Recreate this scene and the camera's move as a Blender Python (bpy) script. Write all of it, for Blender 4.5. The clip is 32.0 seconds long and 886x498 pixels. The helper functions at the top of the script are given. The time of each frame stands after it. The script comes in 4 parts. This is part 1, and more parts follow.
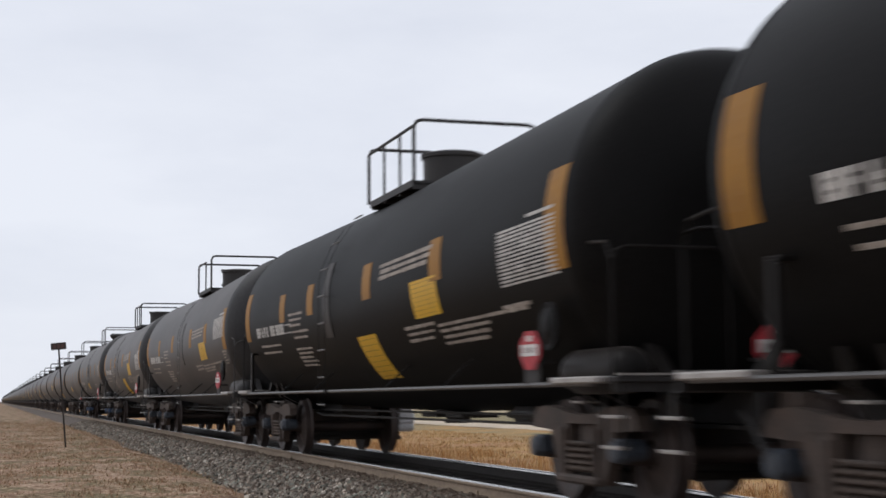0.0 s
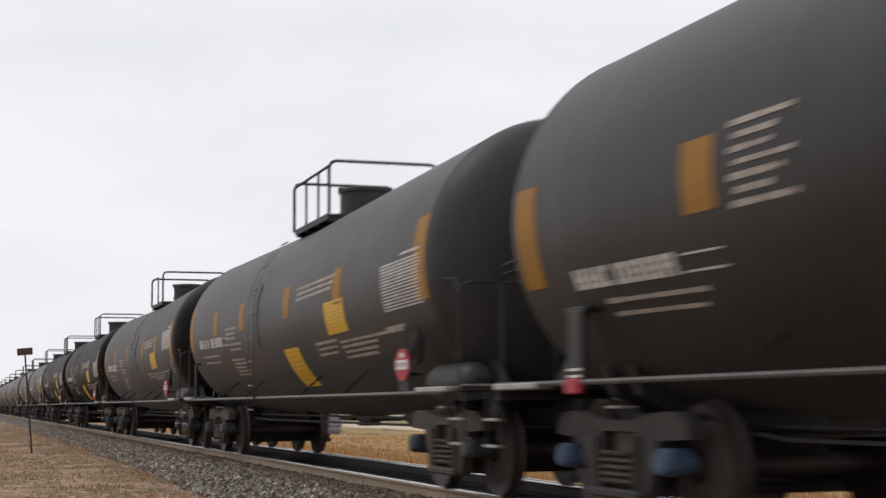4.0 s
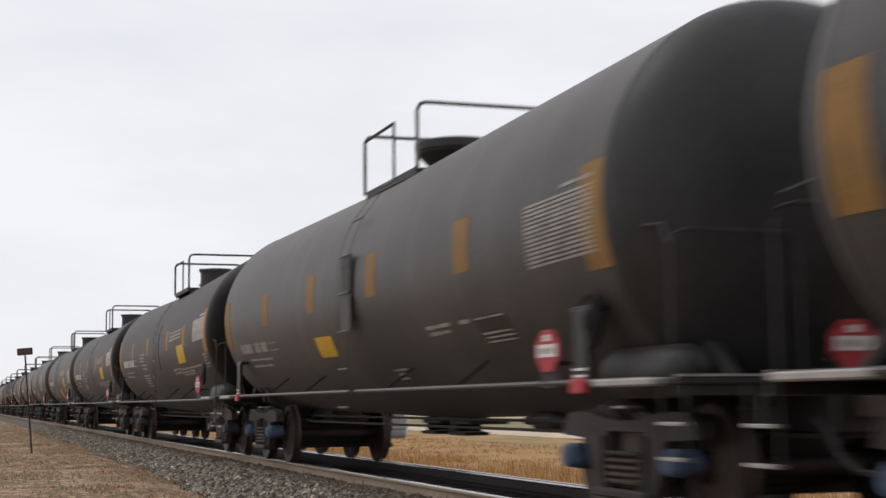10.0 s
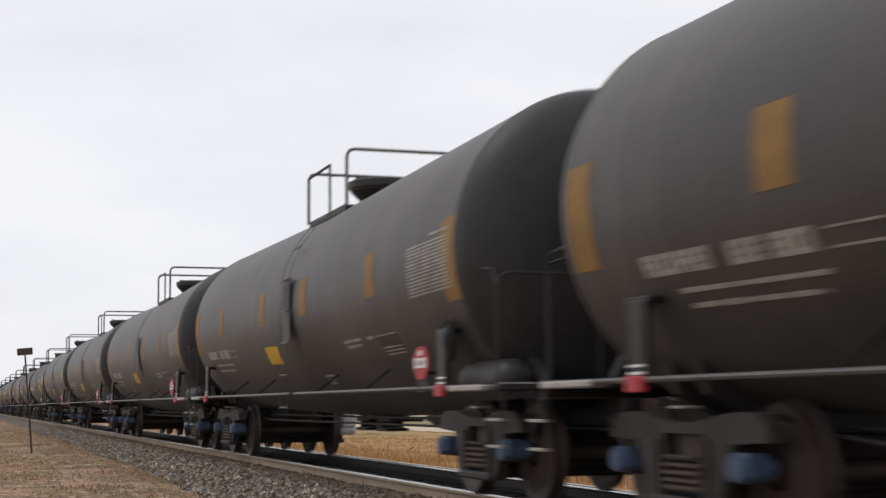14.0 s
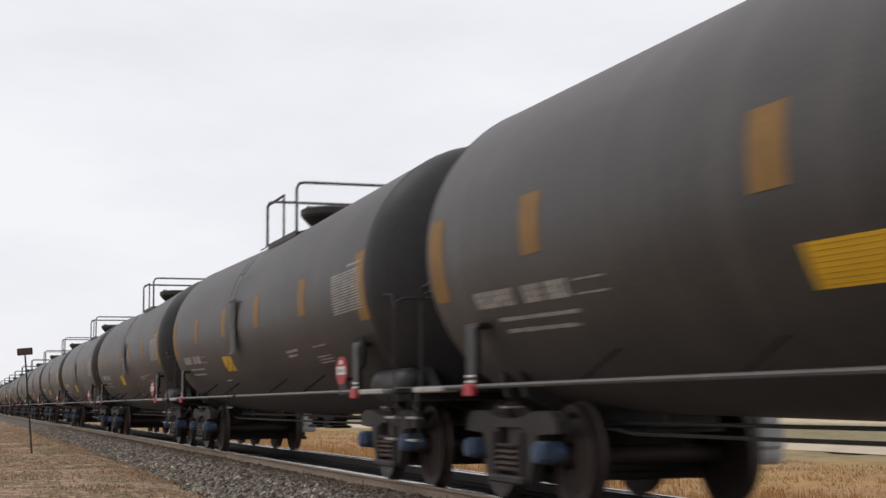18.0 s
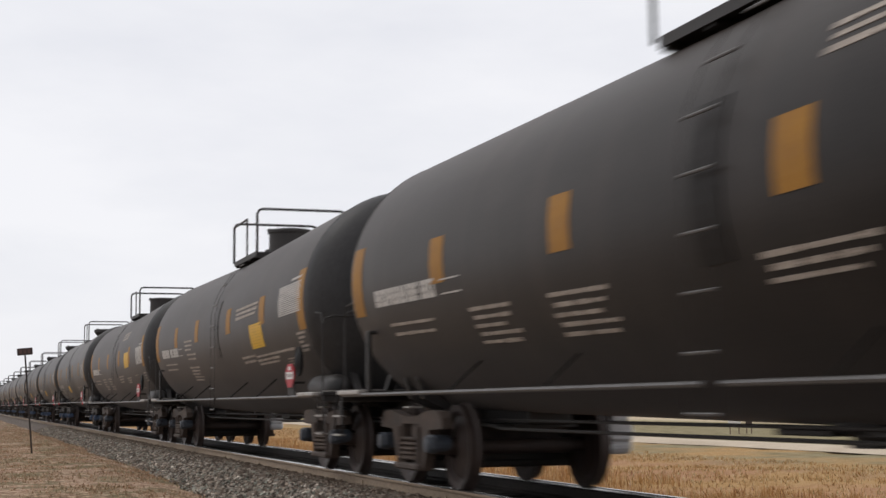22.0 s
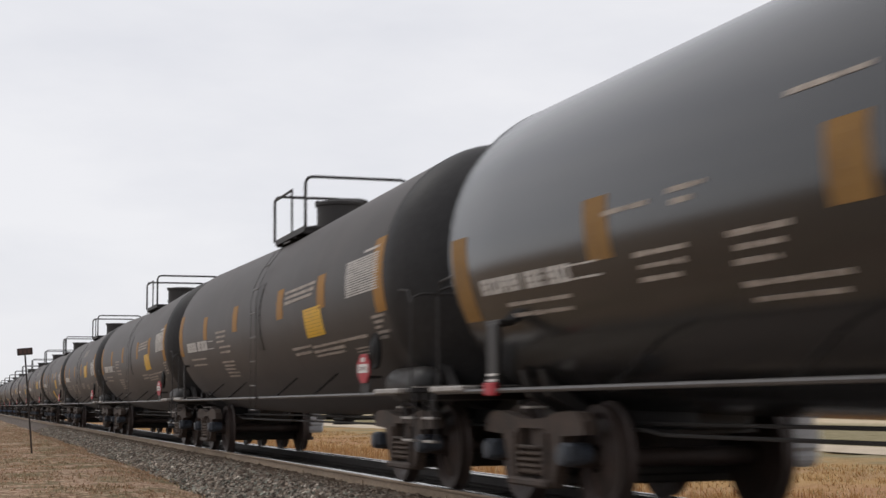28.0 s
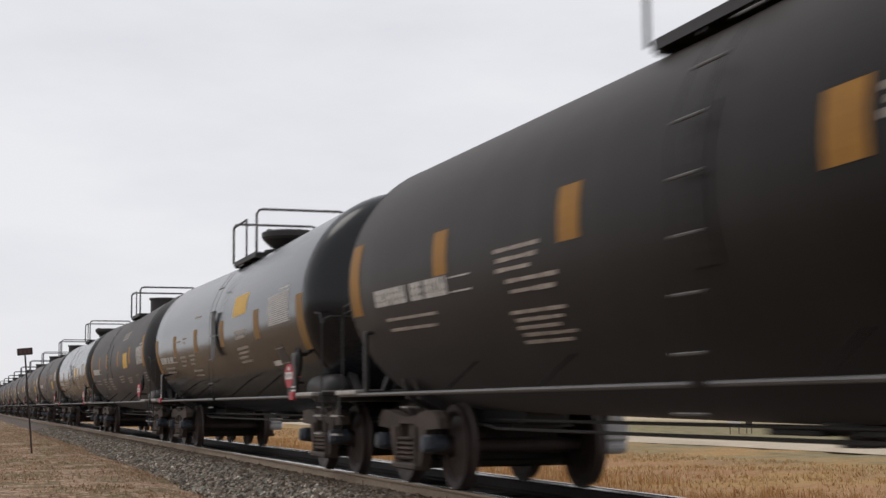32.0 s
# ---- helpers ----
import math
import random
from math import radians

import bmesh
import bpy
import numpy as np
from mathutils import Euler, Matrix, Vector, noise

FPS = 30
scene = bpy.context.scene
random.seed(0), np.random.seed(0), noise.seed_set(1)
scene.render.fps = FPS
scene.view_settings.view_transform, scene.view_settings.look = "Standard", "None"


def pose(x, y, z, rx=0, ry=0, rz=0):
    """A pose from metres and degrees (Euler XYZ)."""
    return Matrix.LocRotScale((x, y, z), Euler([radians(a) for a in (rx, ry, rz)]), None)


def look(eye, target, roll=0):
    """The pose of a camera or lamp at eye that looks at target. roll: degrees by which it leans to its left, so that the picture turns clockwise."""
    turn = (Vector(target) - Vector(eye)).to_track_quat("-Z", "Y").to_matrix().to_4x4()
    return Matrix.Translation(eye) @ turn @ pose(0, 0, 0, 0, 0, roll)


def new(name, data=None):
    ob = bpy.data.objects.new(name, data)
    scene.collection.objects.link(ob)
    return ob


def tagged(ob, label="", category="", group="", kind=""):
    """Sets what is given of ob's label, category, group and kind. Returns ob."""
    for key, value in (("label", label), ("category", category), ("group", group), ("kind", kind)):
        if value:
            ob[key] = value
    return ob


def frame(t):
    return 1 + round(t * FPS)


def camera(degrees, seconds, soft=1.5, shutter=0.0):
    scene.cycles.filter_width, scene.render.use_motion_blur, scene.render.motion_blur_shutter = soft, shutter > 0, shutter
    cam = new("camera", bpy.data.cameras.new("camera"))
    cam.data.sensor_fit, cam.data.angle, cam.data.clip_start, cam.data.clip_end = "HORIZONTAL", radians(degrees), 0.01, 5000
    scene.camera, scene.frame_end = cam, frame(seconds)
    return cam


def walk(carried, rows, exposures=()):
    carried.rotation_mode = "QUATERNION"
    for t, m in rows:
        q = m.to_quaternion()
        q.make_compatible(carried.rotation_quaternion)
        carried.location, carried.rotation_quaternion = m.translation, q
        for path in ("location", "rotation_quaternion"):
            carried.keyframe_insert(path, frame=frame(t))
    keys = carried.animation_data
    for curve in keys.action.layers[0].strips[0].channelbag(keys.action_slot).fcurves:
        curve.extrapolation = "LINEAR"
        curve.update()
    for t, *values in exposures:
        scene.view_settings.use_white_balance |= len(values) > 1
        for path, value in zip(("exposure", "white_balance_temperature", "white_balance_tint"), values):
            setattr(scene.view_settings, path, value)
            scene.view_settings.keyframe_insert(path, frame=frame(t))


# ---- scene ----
# camera: stands beside the track, held by hand at first, then still
EYE = Vector((0.0, 0.0, 0.93))
cam = camera(34.5, 32.0, 1.5, 0.4)
TURNS = [
    (0.0, 17.35, 5.96, -0.45), (0.1, 17.33, 5.73, -0.44), (0.2, 17.46, 5.64, -0.43), (0.3, 17.52, 5.67, -0.41),
    (0.4, 17.52, 5.70, -0.40), (0.5, 17.49, 5.72, -0.38), (0.6, 17.46, 5.72, -0.41), (0.7, 17.52, 5.78, -0.44),
    (0.8, 17.73, 5.81, -0.47), (0.9, 17.86, 5.81, -0.50), (1.0, 18.04, 5.83, -0.53), (1.1, 18.32, 5.83, -0.53),
    (1.2, 18.81, 5.85, -0.53), (1.3, 19.35, 5.86, -0.53), (1.4, 19.75, 5.85, -0.54), (1.5, 19.97, 5.83, -0.54),
    (2.0, 19.97, 6.08, -0.56), (2.5, 19.65, 6.45, -0.50), (2.7, 19.39, 6.54, -0.52), (3.0, 19.02, 6.61, -0.58),
    (3.1, 18.90, 6.50, -0.57), (3.2, 18.56, 6.29, -0.56), (3.3, 18.55, 6.27, -0.54), (3.5, 18.57, 6.23, -0.52),
    (4.0, 18.605, 6.158, -0.52), (32.0, 18.605, 6.158, -0.52),
]


def aim(yaw, pitch, roll):
    a, b = radians(yaw), radians(pitch)
    return look(EYE, EYE + Vector((math.sin(a) * math.cos(b), math.cos(a) * math.cos(b), math.sin(b))), roll)


walk(cam, [(t, aim(*r)) for t, *r in TURNS], [(0.0, -0.10, 6150, 10), (1.3, -0.10, 6150, 10), (2.0, -0.02, 6500, 10), (4.0, 0.0, 6500, 10), (26.5, 0.0, 6500, 10), (29.0, -0.13, 6500, 10), (32.0, -0.13, 6500, 10)])

# ---- light: an overcast day ----
world = bpy.data.worlds.new("overcast_sky")
scene.world = world
world.use_nodes = True
wn = world.node_tree
wn.nodes.clear()


def wnode(kind, **inputs):
    n = wn.nodes.new(kind)
    for k, v in inputs.items():
        n.inputs[k].default_value = v
    return n


w_out, w_bg = wnode("ShaderNodeOutputWorld"), wnode("ShaderNodeBackground", Strength=1.0)
w_sky = wnode("ShaderNodeTexSky")
w_sky.sky_type, w_sky.sun_disc = "NISHITA", False
w_sky.sun_elevation, w_sky.sun_rotation = radians(40), radians(300)
w_skydim = wnode("ShaderNodeVectorMath")
w_skydim.operation = "SCALE"
w_skydim.inputs["Scale"].default_value = 0.05
w_co = wnode("ShaderNodeTexCoord")
w_map = wnode("ShaderNodeMapping", Scale=(1.0, 1.0, 3.2))
w_noise = wnode("ShaderNodeTexNoise", Scale=3.2, Detail=6.0, Roughness=0.55)
w_ramp = wnode("ShaderNodeValToRGB")
w_ramp.color_ramp.elements[0].position, w_ramp.color_ramp.elements[0].color = 0.30, (0.86, 0.87, 0.925, 1)
w_ramp.color_ramp.elements[1].position, w_ramp.color_ramp.elements[1].color = 0.62, (0.985, 0.985, 1.02, 1)
w_mix = wnode("ShaderNodeMixRGB", Fac=0.90)
wn.links.new(w_co.outputs["Generated"], w_map.inputs["Vector"])
wn.links.new(w_map.outputs["Vector"], w_noise.inputs["Vector"])
wn.links.new(w_noise.outputs["Fac"], w_ramp.inputs["Fac"])
wn.links.new(w_sky.outputs["Color"], w_skydim.inputs[0])
wn.links.new(w_skydim.outputs["Vector"], w_mix.inputs["Color1"])
wn.links.new(w_ramp.outputs["Color"], w_mix.inputs["Color2"])
wn.links.new(w_mix.outputs["Color"], w_bg.inputs["Color"])
wn.links.new(w_bg.outputs["Background"], w_out.inputs["Surface"])
sun_data = bpy.data.lights.new("sun", "SUN")
sun_data.energy, sun_data.angle, sun_data.color = 0.6, radians(25), (1.0, 0.96, 0.9)
sun = new("sun", sun_data)
sun.matrix_basis = look((-30, 40, 60), (0, 10, 0))


# ---- materials ----
def material(name, colour, dark=None, scale=3.0, rough=0.6, metal=0.0, bump=0.0, fine=60.0, stretch=(1, 1, 1), spread=0.5, random_amount=0.0, rough_var=0.1, spec=0.5):
    """Two colours mixed by noise at two scales, in the object's own space; fine relief."""
    m = bpy.data.materials.new(name)
    m.use_nodes = True
    t, n = m.node_tree, m.node_tree.nodes
    b = n["Principled BSDF"]
    b.inputs["Metallic"].default_value = metal
    b.inputs["Specular IOR Level"].default_value = spec
    dark = dark or tuple(c * 0.6 for c in colour)
    co, mp = n.new("ShaderNodeTexCoord"), n.new("ShaderNodeMapping")
    mp.inputs["Scale"].default_value = stretch
    t.links.new(co.outputs["Object"], mp.inputs["Vector"])
    big, small = n.new("ShaderNodeTexNoise"), n.new("ShaderNodeTexNoise")
    big.inputs["Scale"].default_value, big.inputs["Detail"].default_value = scale, 5
    small.inputs["Scale"].default_value, small.inputs["Detail"].default_value = fine, 3
    for x in (big, small):
        t.links.new(mp.outputs["Vector"], x.inputs["Vector"])
    add = n.new("ShaderNodeMath")
    add.operation = "MULTIPLY_ADD"
    add.inputs[1].default_value, add.inputs[2].default_value = 0.45, 0.0
    t.links.new(small.outputs["Fac"], add.inputs[0])
    add2 = n.new("ShaderNodeMath")
    add2.operation = "MULTIPLY_ADD"
    add2.inputs[1].default_value = 0.55
    t.links.new(big.outputs["Fac"], add2.inputs[0])
    t.links.new(add.outputs[0], add2.inputs[2])
    ramp = n.new("ShaderNodeValToRGB")
    e = ramp.color_ramp.elements
    e[0].position, e[0].color = 0.5 - spread * 0.3, (*dark, 1)
    e[1].position, e[1].color = 0.5 + spread * 0.3, (*colour, 1)
    t.links.new(add2.outputs[0], ramp.inputs["Fac"])
    last = ramp.outputs["Color"]
    if random_amount:
        info, hsv, mul = n.new("ShaderNodeObjectInfo"), n.new("ShaderNodeHueSaturation"), n.new("ShaderNodeMath")
        mul.operation = "MULTIPLY_ADD"
        mul.inputs[1].default_value, mul.inputs[2].default_value = random_amount, 1 - random_amount / 2
        t.links.new(info.outputs["Random"], mul.inputs[0])
        t.links.new(mul.outputs[0], hsv.inputs["Value"])
        t.links.new(last, hsv.inputs["Color"])
        last = hsv.outputs["Color"]
    t.links.new(last, b.inputs["Base Color"])
    rr = n.new("ShaderNodeMath")
    rr.operation = "MULTIPLY_ADD"
    rr.inputs[1].default_value, rr.inputs[2].default_value = rough_var * 2, rough - rough_var
    t.links.new(big.outputs["Fac"], rr.inputs[0])
    t.links.new(rr.outputs[0], b.inputs["Roughness"])
    if bump:
        bp = n.new("ShaderNodeBump")
        bp.inputs["Strength"].default_value, bp.inputs["Distance"].default_value = 0.5, bump
        t.links.new(add2.outputs[0], bp.inputs["Height"])
        t.links.new(bp.outputs["Normal"], b.inputs["Normal"])
    return m


PAINT = {
    "jet": material("clean_black_tank_paint", (0.0085, 0.0078, 0.0076), (0.0052, 0.0048, 0.0046), 0.8, 0.5, 0, 0.0015, 40, (1, 0.25, 1), spread=0.3, spec=0.06),
    "black": material("black_tank_paint", (0.0068, 0.0059, 0.0054), (0.0038, 0.0033, 0.0031), 0.8, 0.46, 0, 0.0015, 40, (1, 0.25, 1), spread=0.3, spec=0.09),
    "umber": material("dusty_brown_tank_paint", (0.0130, 0.0106, 0.0094), (0.0075, 0.006, 0.0053), 0.8, 0.48, 0, 0.0015, 40, (1, 0.25, 1), spread=0.3, spec=0.18),
    "brown": material("dusty_tank_paint", (0.021, 0.0178, 0.0162), (0.0115, 0.0098, 0.0089), 0.8, 0.48, 0, 0.0015, 40, (1, 0.25, 1), spread=0.3, spec=0.3),
    "grey": material("grey_tank_paint", (0.043, 0.0383, 0.0357), (0.025, 0.0222, 0.0206), 0.8, 0.5, 0, 0.0015, 40, (1, 0.25, 1), spread=0.3, spec=0.42),
    "silver": material("glossy_grey_tank_paint", (0.024, 0.0245, 0.026), (0.014, 0.014, 0.0148), 0.8, 0.19, 0, 0.0008, 40, (1, 0.25, 1), rough_var=0.05, spec=0.7),
    "gloss": material("glossy_tank_paint", (0.0085, 0.0097, 0.0130), (0.0052, 0.0058, 0.0075), 0.8, 0.2, 0, 0.0008, 40, (1, 0.25, 1), rough_var=0.05, spec=0.32),
}
# Rear heads' own tone: shade of the gap between cars put into the colour.
HEAD_SHADE = material("shaded_head_paint", (0.034, 0.0325, 0.033), (0.020, 0.019, 0.0192), 1.6, 0.5, 0, 0.0015, 30, (1, 1, 0.4), spread=0.4, spec=0.25)
FRAME = material("black_frame_paint", (0.030, 0.026, 0.0245), (0.016, 0.0138, 0.013), 3, 0.6, 0, 0.002)
STEEL = material("grey_pipe_steel", (0.125, 0.117, 0.113), (0.06, 0.056, 0.053), 6, 0.42, 0.2, 0.001)


def weather(m, dust, amount):
    """Dust in faint upright runs and broad patches over a paint."""
    t, n = m.node_tree, m.node_tree.nodes
    b = n["Principled BSDF"]
    base = b.inputs["Base Color"].links[0].from_socket
    co = n.new("ShaderNodeTexCoord")
    facs = []
    for size, scale, lo, hi in (((0.5, 3.2, 0.16), 1.0, 0.50, 0.72), ((0.8, 0.45, 1.3), 1.0, 0.47, 0.70)):
        mp, tx, mr = n.new("ShaderNodeMapping"), n.new("ShaderNodeTexNoise"), n.new("ShaderNodeMapRange")
        mp.inputs["Scale"].default_value = size
        tx.inputs["Scale"].default_value, tx.inputs["Detail"].default_value = scale, 5
        mr.inputs["From Min"].default_value, mr.inputs["From Max"].default_value = lo, hi
        t.links.new(co.outputs["Object"], mp.inputs["Vector"])
        t.links.new(mp.outputs["Vector"], tx.inputs["Vector"])
        t.links.new(tx.outputs["Fac"], mr.inputs["Value"])
        facs.append(mr.outputs["Result"])
    both, mix = n.new("ShaderNodeMath"), n.new("ShaderNodeMixRGB")
    both.operation = "ADD"
    t.links.new(facs[0], both.inputs[0])
    t.links.new(facs[1], both.inputs[1])
    part_of = n.new("ShaderNodeMath")
    part_of.operation = "MULTIPLY"
    part_of.inputs[1].default_value = amount
    t.links.new(both.outputs[0], part_of.inputs[0])
    t.links.new(part_of.outputs[0], mix.inputs["Fac"])
    t.links.new(base, mix.inputs["Color1"])
    mix.inputs["Color2"].default_value = (*dust, 1)
    t.links.new(mix.outputs["Color"], b.inputs["Base Color"])


def spilled(m):
    """An old oil spill over the middle of the shell, in runs with ragged ends."""
    t, n = m.node_tree, m.node_tree.nodes
    b = n["Principled BSDF"]
    base = b.inputs["Base Color"].links[0].from_socket
    co, sep, mp, tx = n.new("ShaderNodeTexCoord"), n.new("ShaderNodeSeparateXYZ"), n.new("ShaderNodeMapping"), n.new("ShaderNodeTexNoise")
    mp.inputs["Scale"].default_value = (0.5, 0.55, 0.35)
    tx.inputs["Scale"].default_value, tx.inputs["Detail"].default_value = 1.0, 5
    t.links.new(co.outputs["Object"], sep.inputs[0])
    t.links.new(co.outputs["Object"], mp.inputs["Vector"])
    t.links.new(mp.outputs["Vector"], tx.inputs["Vector"])

    def calc(op, a, c):
        x = n.new("ShaderNodeMath")
        x.operation = op
        for q, v in enumerate((a, c)):
            if isinstance(v, (int, float)):
                x.inputs[q].default_value = v
            else:
                t.links.new(v, x.inputs[q])
        return x.outputs[0]

    away = calc("ABSOLUTE", calc("ADD", sep.outputs["Y"], 0.9), 0.0)
    reach = calc("ADD", calc("MULTIPLY", tx.outputs["Fac"], 3.4), 0.7)
    along = calc("MULTIPLY", calc("SUBTRACT", reach, away), 0.42)
    down = calc("MULTIPLY", calc("SUBTRACT", calc("ADD", calc("MULTIPLY", tx.outputs["Fac"], 1.6), 1.9), sep.outputs["Z"]), 1.1)
    fac, mix = n.new("ShaderNodeClamp"), n.new("ShaderNodeMixRGB")
    low = n.new("ShaderNodeClamp")
    t.links.new(along, low.inputs["Value"])
    t.links.new(calc("MULTIPLY", calc("MULTIPLY", low.outputs["Result"], 0.85), down), fac.inputs["Value"])
    fac.inputs["Max"].default_value = 0.85
    t.links.new(fac.outputs["Result"], mix.inputs["Fac"])
    t.links.new(base, mix.inputs["Color1"])
    mix.inputs["Color2"].default_value = (0.0075, 0.0066, 0.006, 1)
    t.links.new(mix.outputs["Color"], b.inputs["Base Color"])


for k, d in (("black", (0.030, 0.026, 0.024)), ("umber", (0.052, 0.040, 0.034)), ("brown", (0.075, 0.062, 0.055)), ("grey", (0.125, 0.108, 0.098))):
    weather(PAINT[k], d, 0.22)
    coat = PAINT[k].node_tree.nodes["Principled BSDF"].inputs
    coat["Sheen Weight"].default_value, coat["Sheen Roughness"].default_value = 0.115 if k in ("black", "umber") else 0.065, 0.45
    coat["Sheen Tint"].default_value = (1.0, 0.87, 0.80, 1)
for k in ("grey", "brown"):
    spilled(PAINT[k])
weather(HEAD_SHADE, (0.070, 0.066, 0.065), 0.3)
RUST = material("brown_truck_iron", (0.092, 0.064, 0.050), (0.032, 0.024, 0.020), 5, 0.75, 0.1, 0.004)
IRON = material("dark_truck_iron", (0.052, 0.045, 0.041), (0.022, 0.019, 0.0175), 5, 0.75, 0.1, 0.004)
WHEEL = material("worn_wheel_steel", (0.060, 0.040, 0.034), (0.024, 0.0175, 0.0155), 5, 0.6, 0.3, 0.002)
TREAD = material("bright_rail_steel", (0.62, 0.61, 0.60), (0.45, 0.44, 0.43), 8, 0.2, 0.9)
BLUE = material("blue_bearing_paint", (0.080, 0.125, 0.22), (0.035, 0.055, 0.095), 8, 0.6)
DULL = material("faded_amber_sheet", (0.30, 0.165, 0.05), (0.20, 0.11, 0.036), 4, 0.6, spec=0.2)
ORANGE = material("amber_reflective_sheet", (0.36, 0.172, 0.024), (0.26, 0.120, 0.019), 4, 0.55, spec=0.2)
YELLOW = material("yellow_label", (0.76, 0.44, 0.010), (0.60, 0.33, 0.008), 4, 0.5)
WHITE = material("white_lettering", (0.64, 0.61, 0.57), (0.42, 0.39, 0.36), 6, 0.6)
RED = material("red_placard", (0.47, 0.03, 0.042), (0.34, 0.022, 0.032), 6, 0.5)
DIGIT = material("dark_placard_digits", (0.30, 0.22, 0.22), (0.2, 0.14, 0.14), 8, 0.6)
BRIGHT = material("worn_step_steel", (0.46, 0.43, 0.40), (0.26, 0.235, 0.215), 5, 0.5, 0.3)
PALE = material("white_placard", (0.75, 0.73, 0.70), (0.6, 0.58, 0.55), 6, 0.5)
SILVER = material("silver_fitting", (0.70, 0.71, 0.73), (0.42, 0.43, 0.45), 6, 0.5, 0.0)
CAP = material("grey_bearing_cap", (0.055, 0.066, 0.086), (0.03, 0.035, 0.044), 8, 0.5)
DUSTY = material("dusty_lettering", (0.47, 0.405, 0.345), (0.22, 0.185, 0.155), 9, 0.7, spread=0.4)
RAIL = material("dusty_rail_side", (0.36, 0.275, 0.195), (0.22, 0.16, 0.11), 2, 0.8, 0.1, 0.003, 30, (1, 0.3, 1))
TIE = material("weathered_timber", (0.040, 0.031, 0.025), (0.016, 0.013, 0.011), 4, 0.9, 0, 0.008, 50, (0.3, 3, 1), random_amount=0.4)
# Far rail's side: shade under the train put into a darker rail colour.
RAIL_SHADE = material("shaded_rail_side", (0.050, 0.041, 0.035), (0.022, 0.018, 0.016), 2, 0.7, 0.1, 0.003, 30, (1, 0.3, 1))
GRIT = material("ballast_grit", (0.20, 0.155, 0.125), (0.05, 0.04, 0.033), 6, 0.95, 0, 0.03, 28)


def shade_bed(m):
    """Shade under the train, put into the colour of the stones between the rails."""
    t, n = m.node_tree, m.node_tree.nodes
    b = n["Principled BSDF"]
    base = b.inputs["Base Color"].links[0].from_socket
    co, sep = n.new("ShaderNodeTexCoord"), n.new("ShaderNodeSeparateXYZ")
    t.links.new(co.outputs["Object"], sep.inputs[0])
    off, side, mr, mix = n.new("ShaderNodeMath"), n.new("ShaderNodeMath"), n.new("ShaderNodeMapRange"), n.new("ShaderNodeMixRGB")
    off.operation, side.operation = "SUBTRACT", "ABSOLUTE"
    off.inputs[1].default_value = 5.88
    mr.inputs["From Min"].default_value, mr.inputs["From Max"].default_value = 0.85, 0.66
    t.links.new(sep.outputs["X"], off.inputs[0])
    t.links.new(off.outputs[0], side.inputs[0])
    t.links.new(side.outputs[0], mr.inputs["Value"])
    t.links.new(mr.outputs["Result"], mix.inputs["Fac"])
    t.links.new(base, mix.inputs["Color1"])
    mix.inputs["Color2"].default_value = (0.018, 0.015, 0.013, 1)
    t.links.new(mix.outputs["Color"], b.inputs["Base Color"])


shade_bed(GRIT)
POST = material("dark_post_paint", (0.06, 0.045, 0.04), (0.035, 0.028, 0.025), 10, 0.6)


# ---- mesh helpers ----
def part(name, bm, mat, parent, label="", kind="", smooth=False):
    me = bpy.data.meshes.new(name)
    bm.to_mesh(me)
    bm.free()
    me.materials.append(mat)
    if smooth:
        me.polygons.foreach_set("use_smooth", [True] * len(me.polygons))
    ob = new(name, me)
    ob.parent = parent
    return tagged(ob, label, kind=kind)


def box(bm, c, s, m=None, bevel=0.0):
    g = bmesh.ops.create_cube(bm, size=1.0, matrix=(m or Matrix()) @ Matrix.Translation(c) @ Matrix.Diagonal((*s, 1)))
    if bevel:
        es = list({e for v in g["verts"] for e in v.link_edges})
        bmesh.ops.bevel(bm, geom=es, offset=bevel, segments=1, affect="EDGES")


def tube(bm, pts, r, n=8):
    """A round bar through the points, closed at its ends."""
    pts = [Vector(p) for p in pts]
    rings = []
    for i, p in enumerate(pts):
        d = (pts[min(i + 1, len(pts) - 1)] - pts[max(i - 1, 0)]).normalized()
        a = d.orthogonal().normalized() if not rings else (side - d * side.dot(d)).normalized()
        side = a
        b = d.cross(a)
        rings.append([bm.verts.new(p + r * (math.cos(2 * math.pi * k / n) * a + math.sin(2 * math.pi * k / n) * b)) for k in range(n)])
    for p, q in zip(rings, rings[1:]):
        for k in range(n):
            bm.faces.new((p[k], p[(k + 1) % n], q[(k + 1) % n], q[k]))
    bm.faces.new(rings[0][::-1])
    bm.faces.new(rings[-1])


def lathe(bm, profile, m, n=24, ends=(True, True)):
    """Turns (radius, along) about the local z axis of m; ends: whether its first and last rings are closed."""
    rings = []
    for r, z in profile:
        rings.append([bm.verts.new(m @ Vector((r * math.cos(2 * math.pi * k / n), r * math.sin(2 * math.pi * k / n), z))) for k in range(n)])
    for p, q in zip(rings, rings[1:]):
        for k in range(n):
            bm.faces.new((p[k], p[(k + 1) % n], q[(k + 1) % n], q[k]))
    if ends[0]:
        bm.faces.new(rings[0][::-1])
    if ends[1]:
        bm.faces.new(rings[-1])


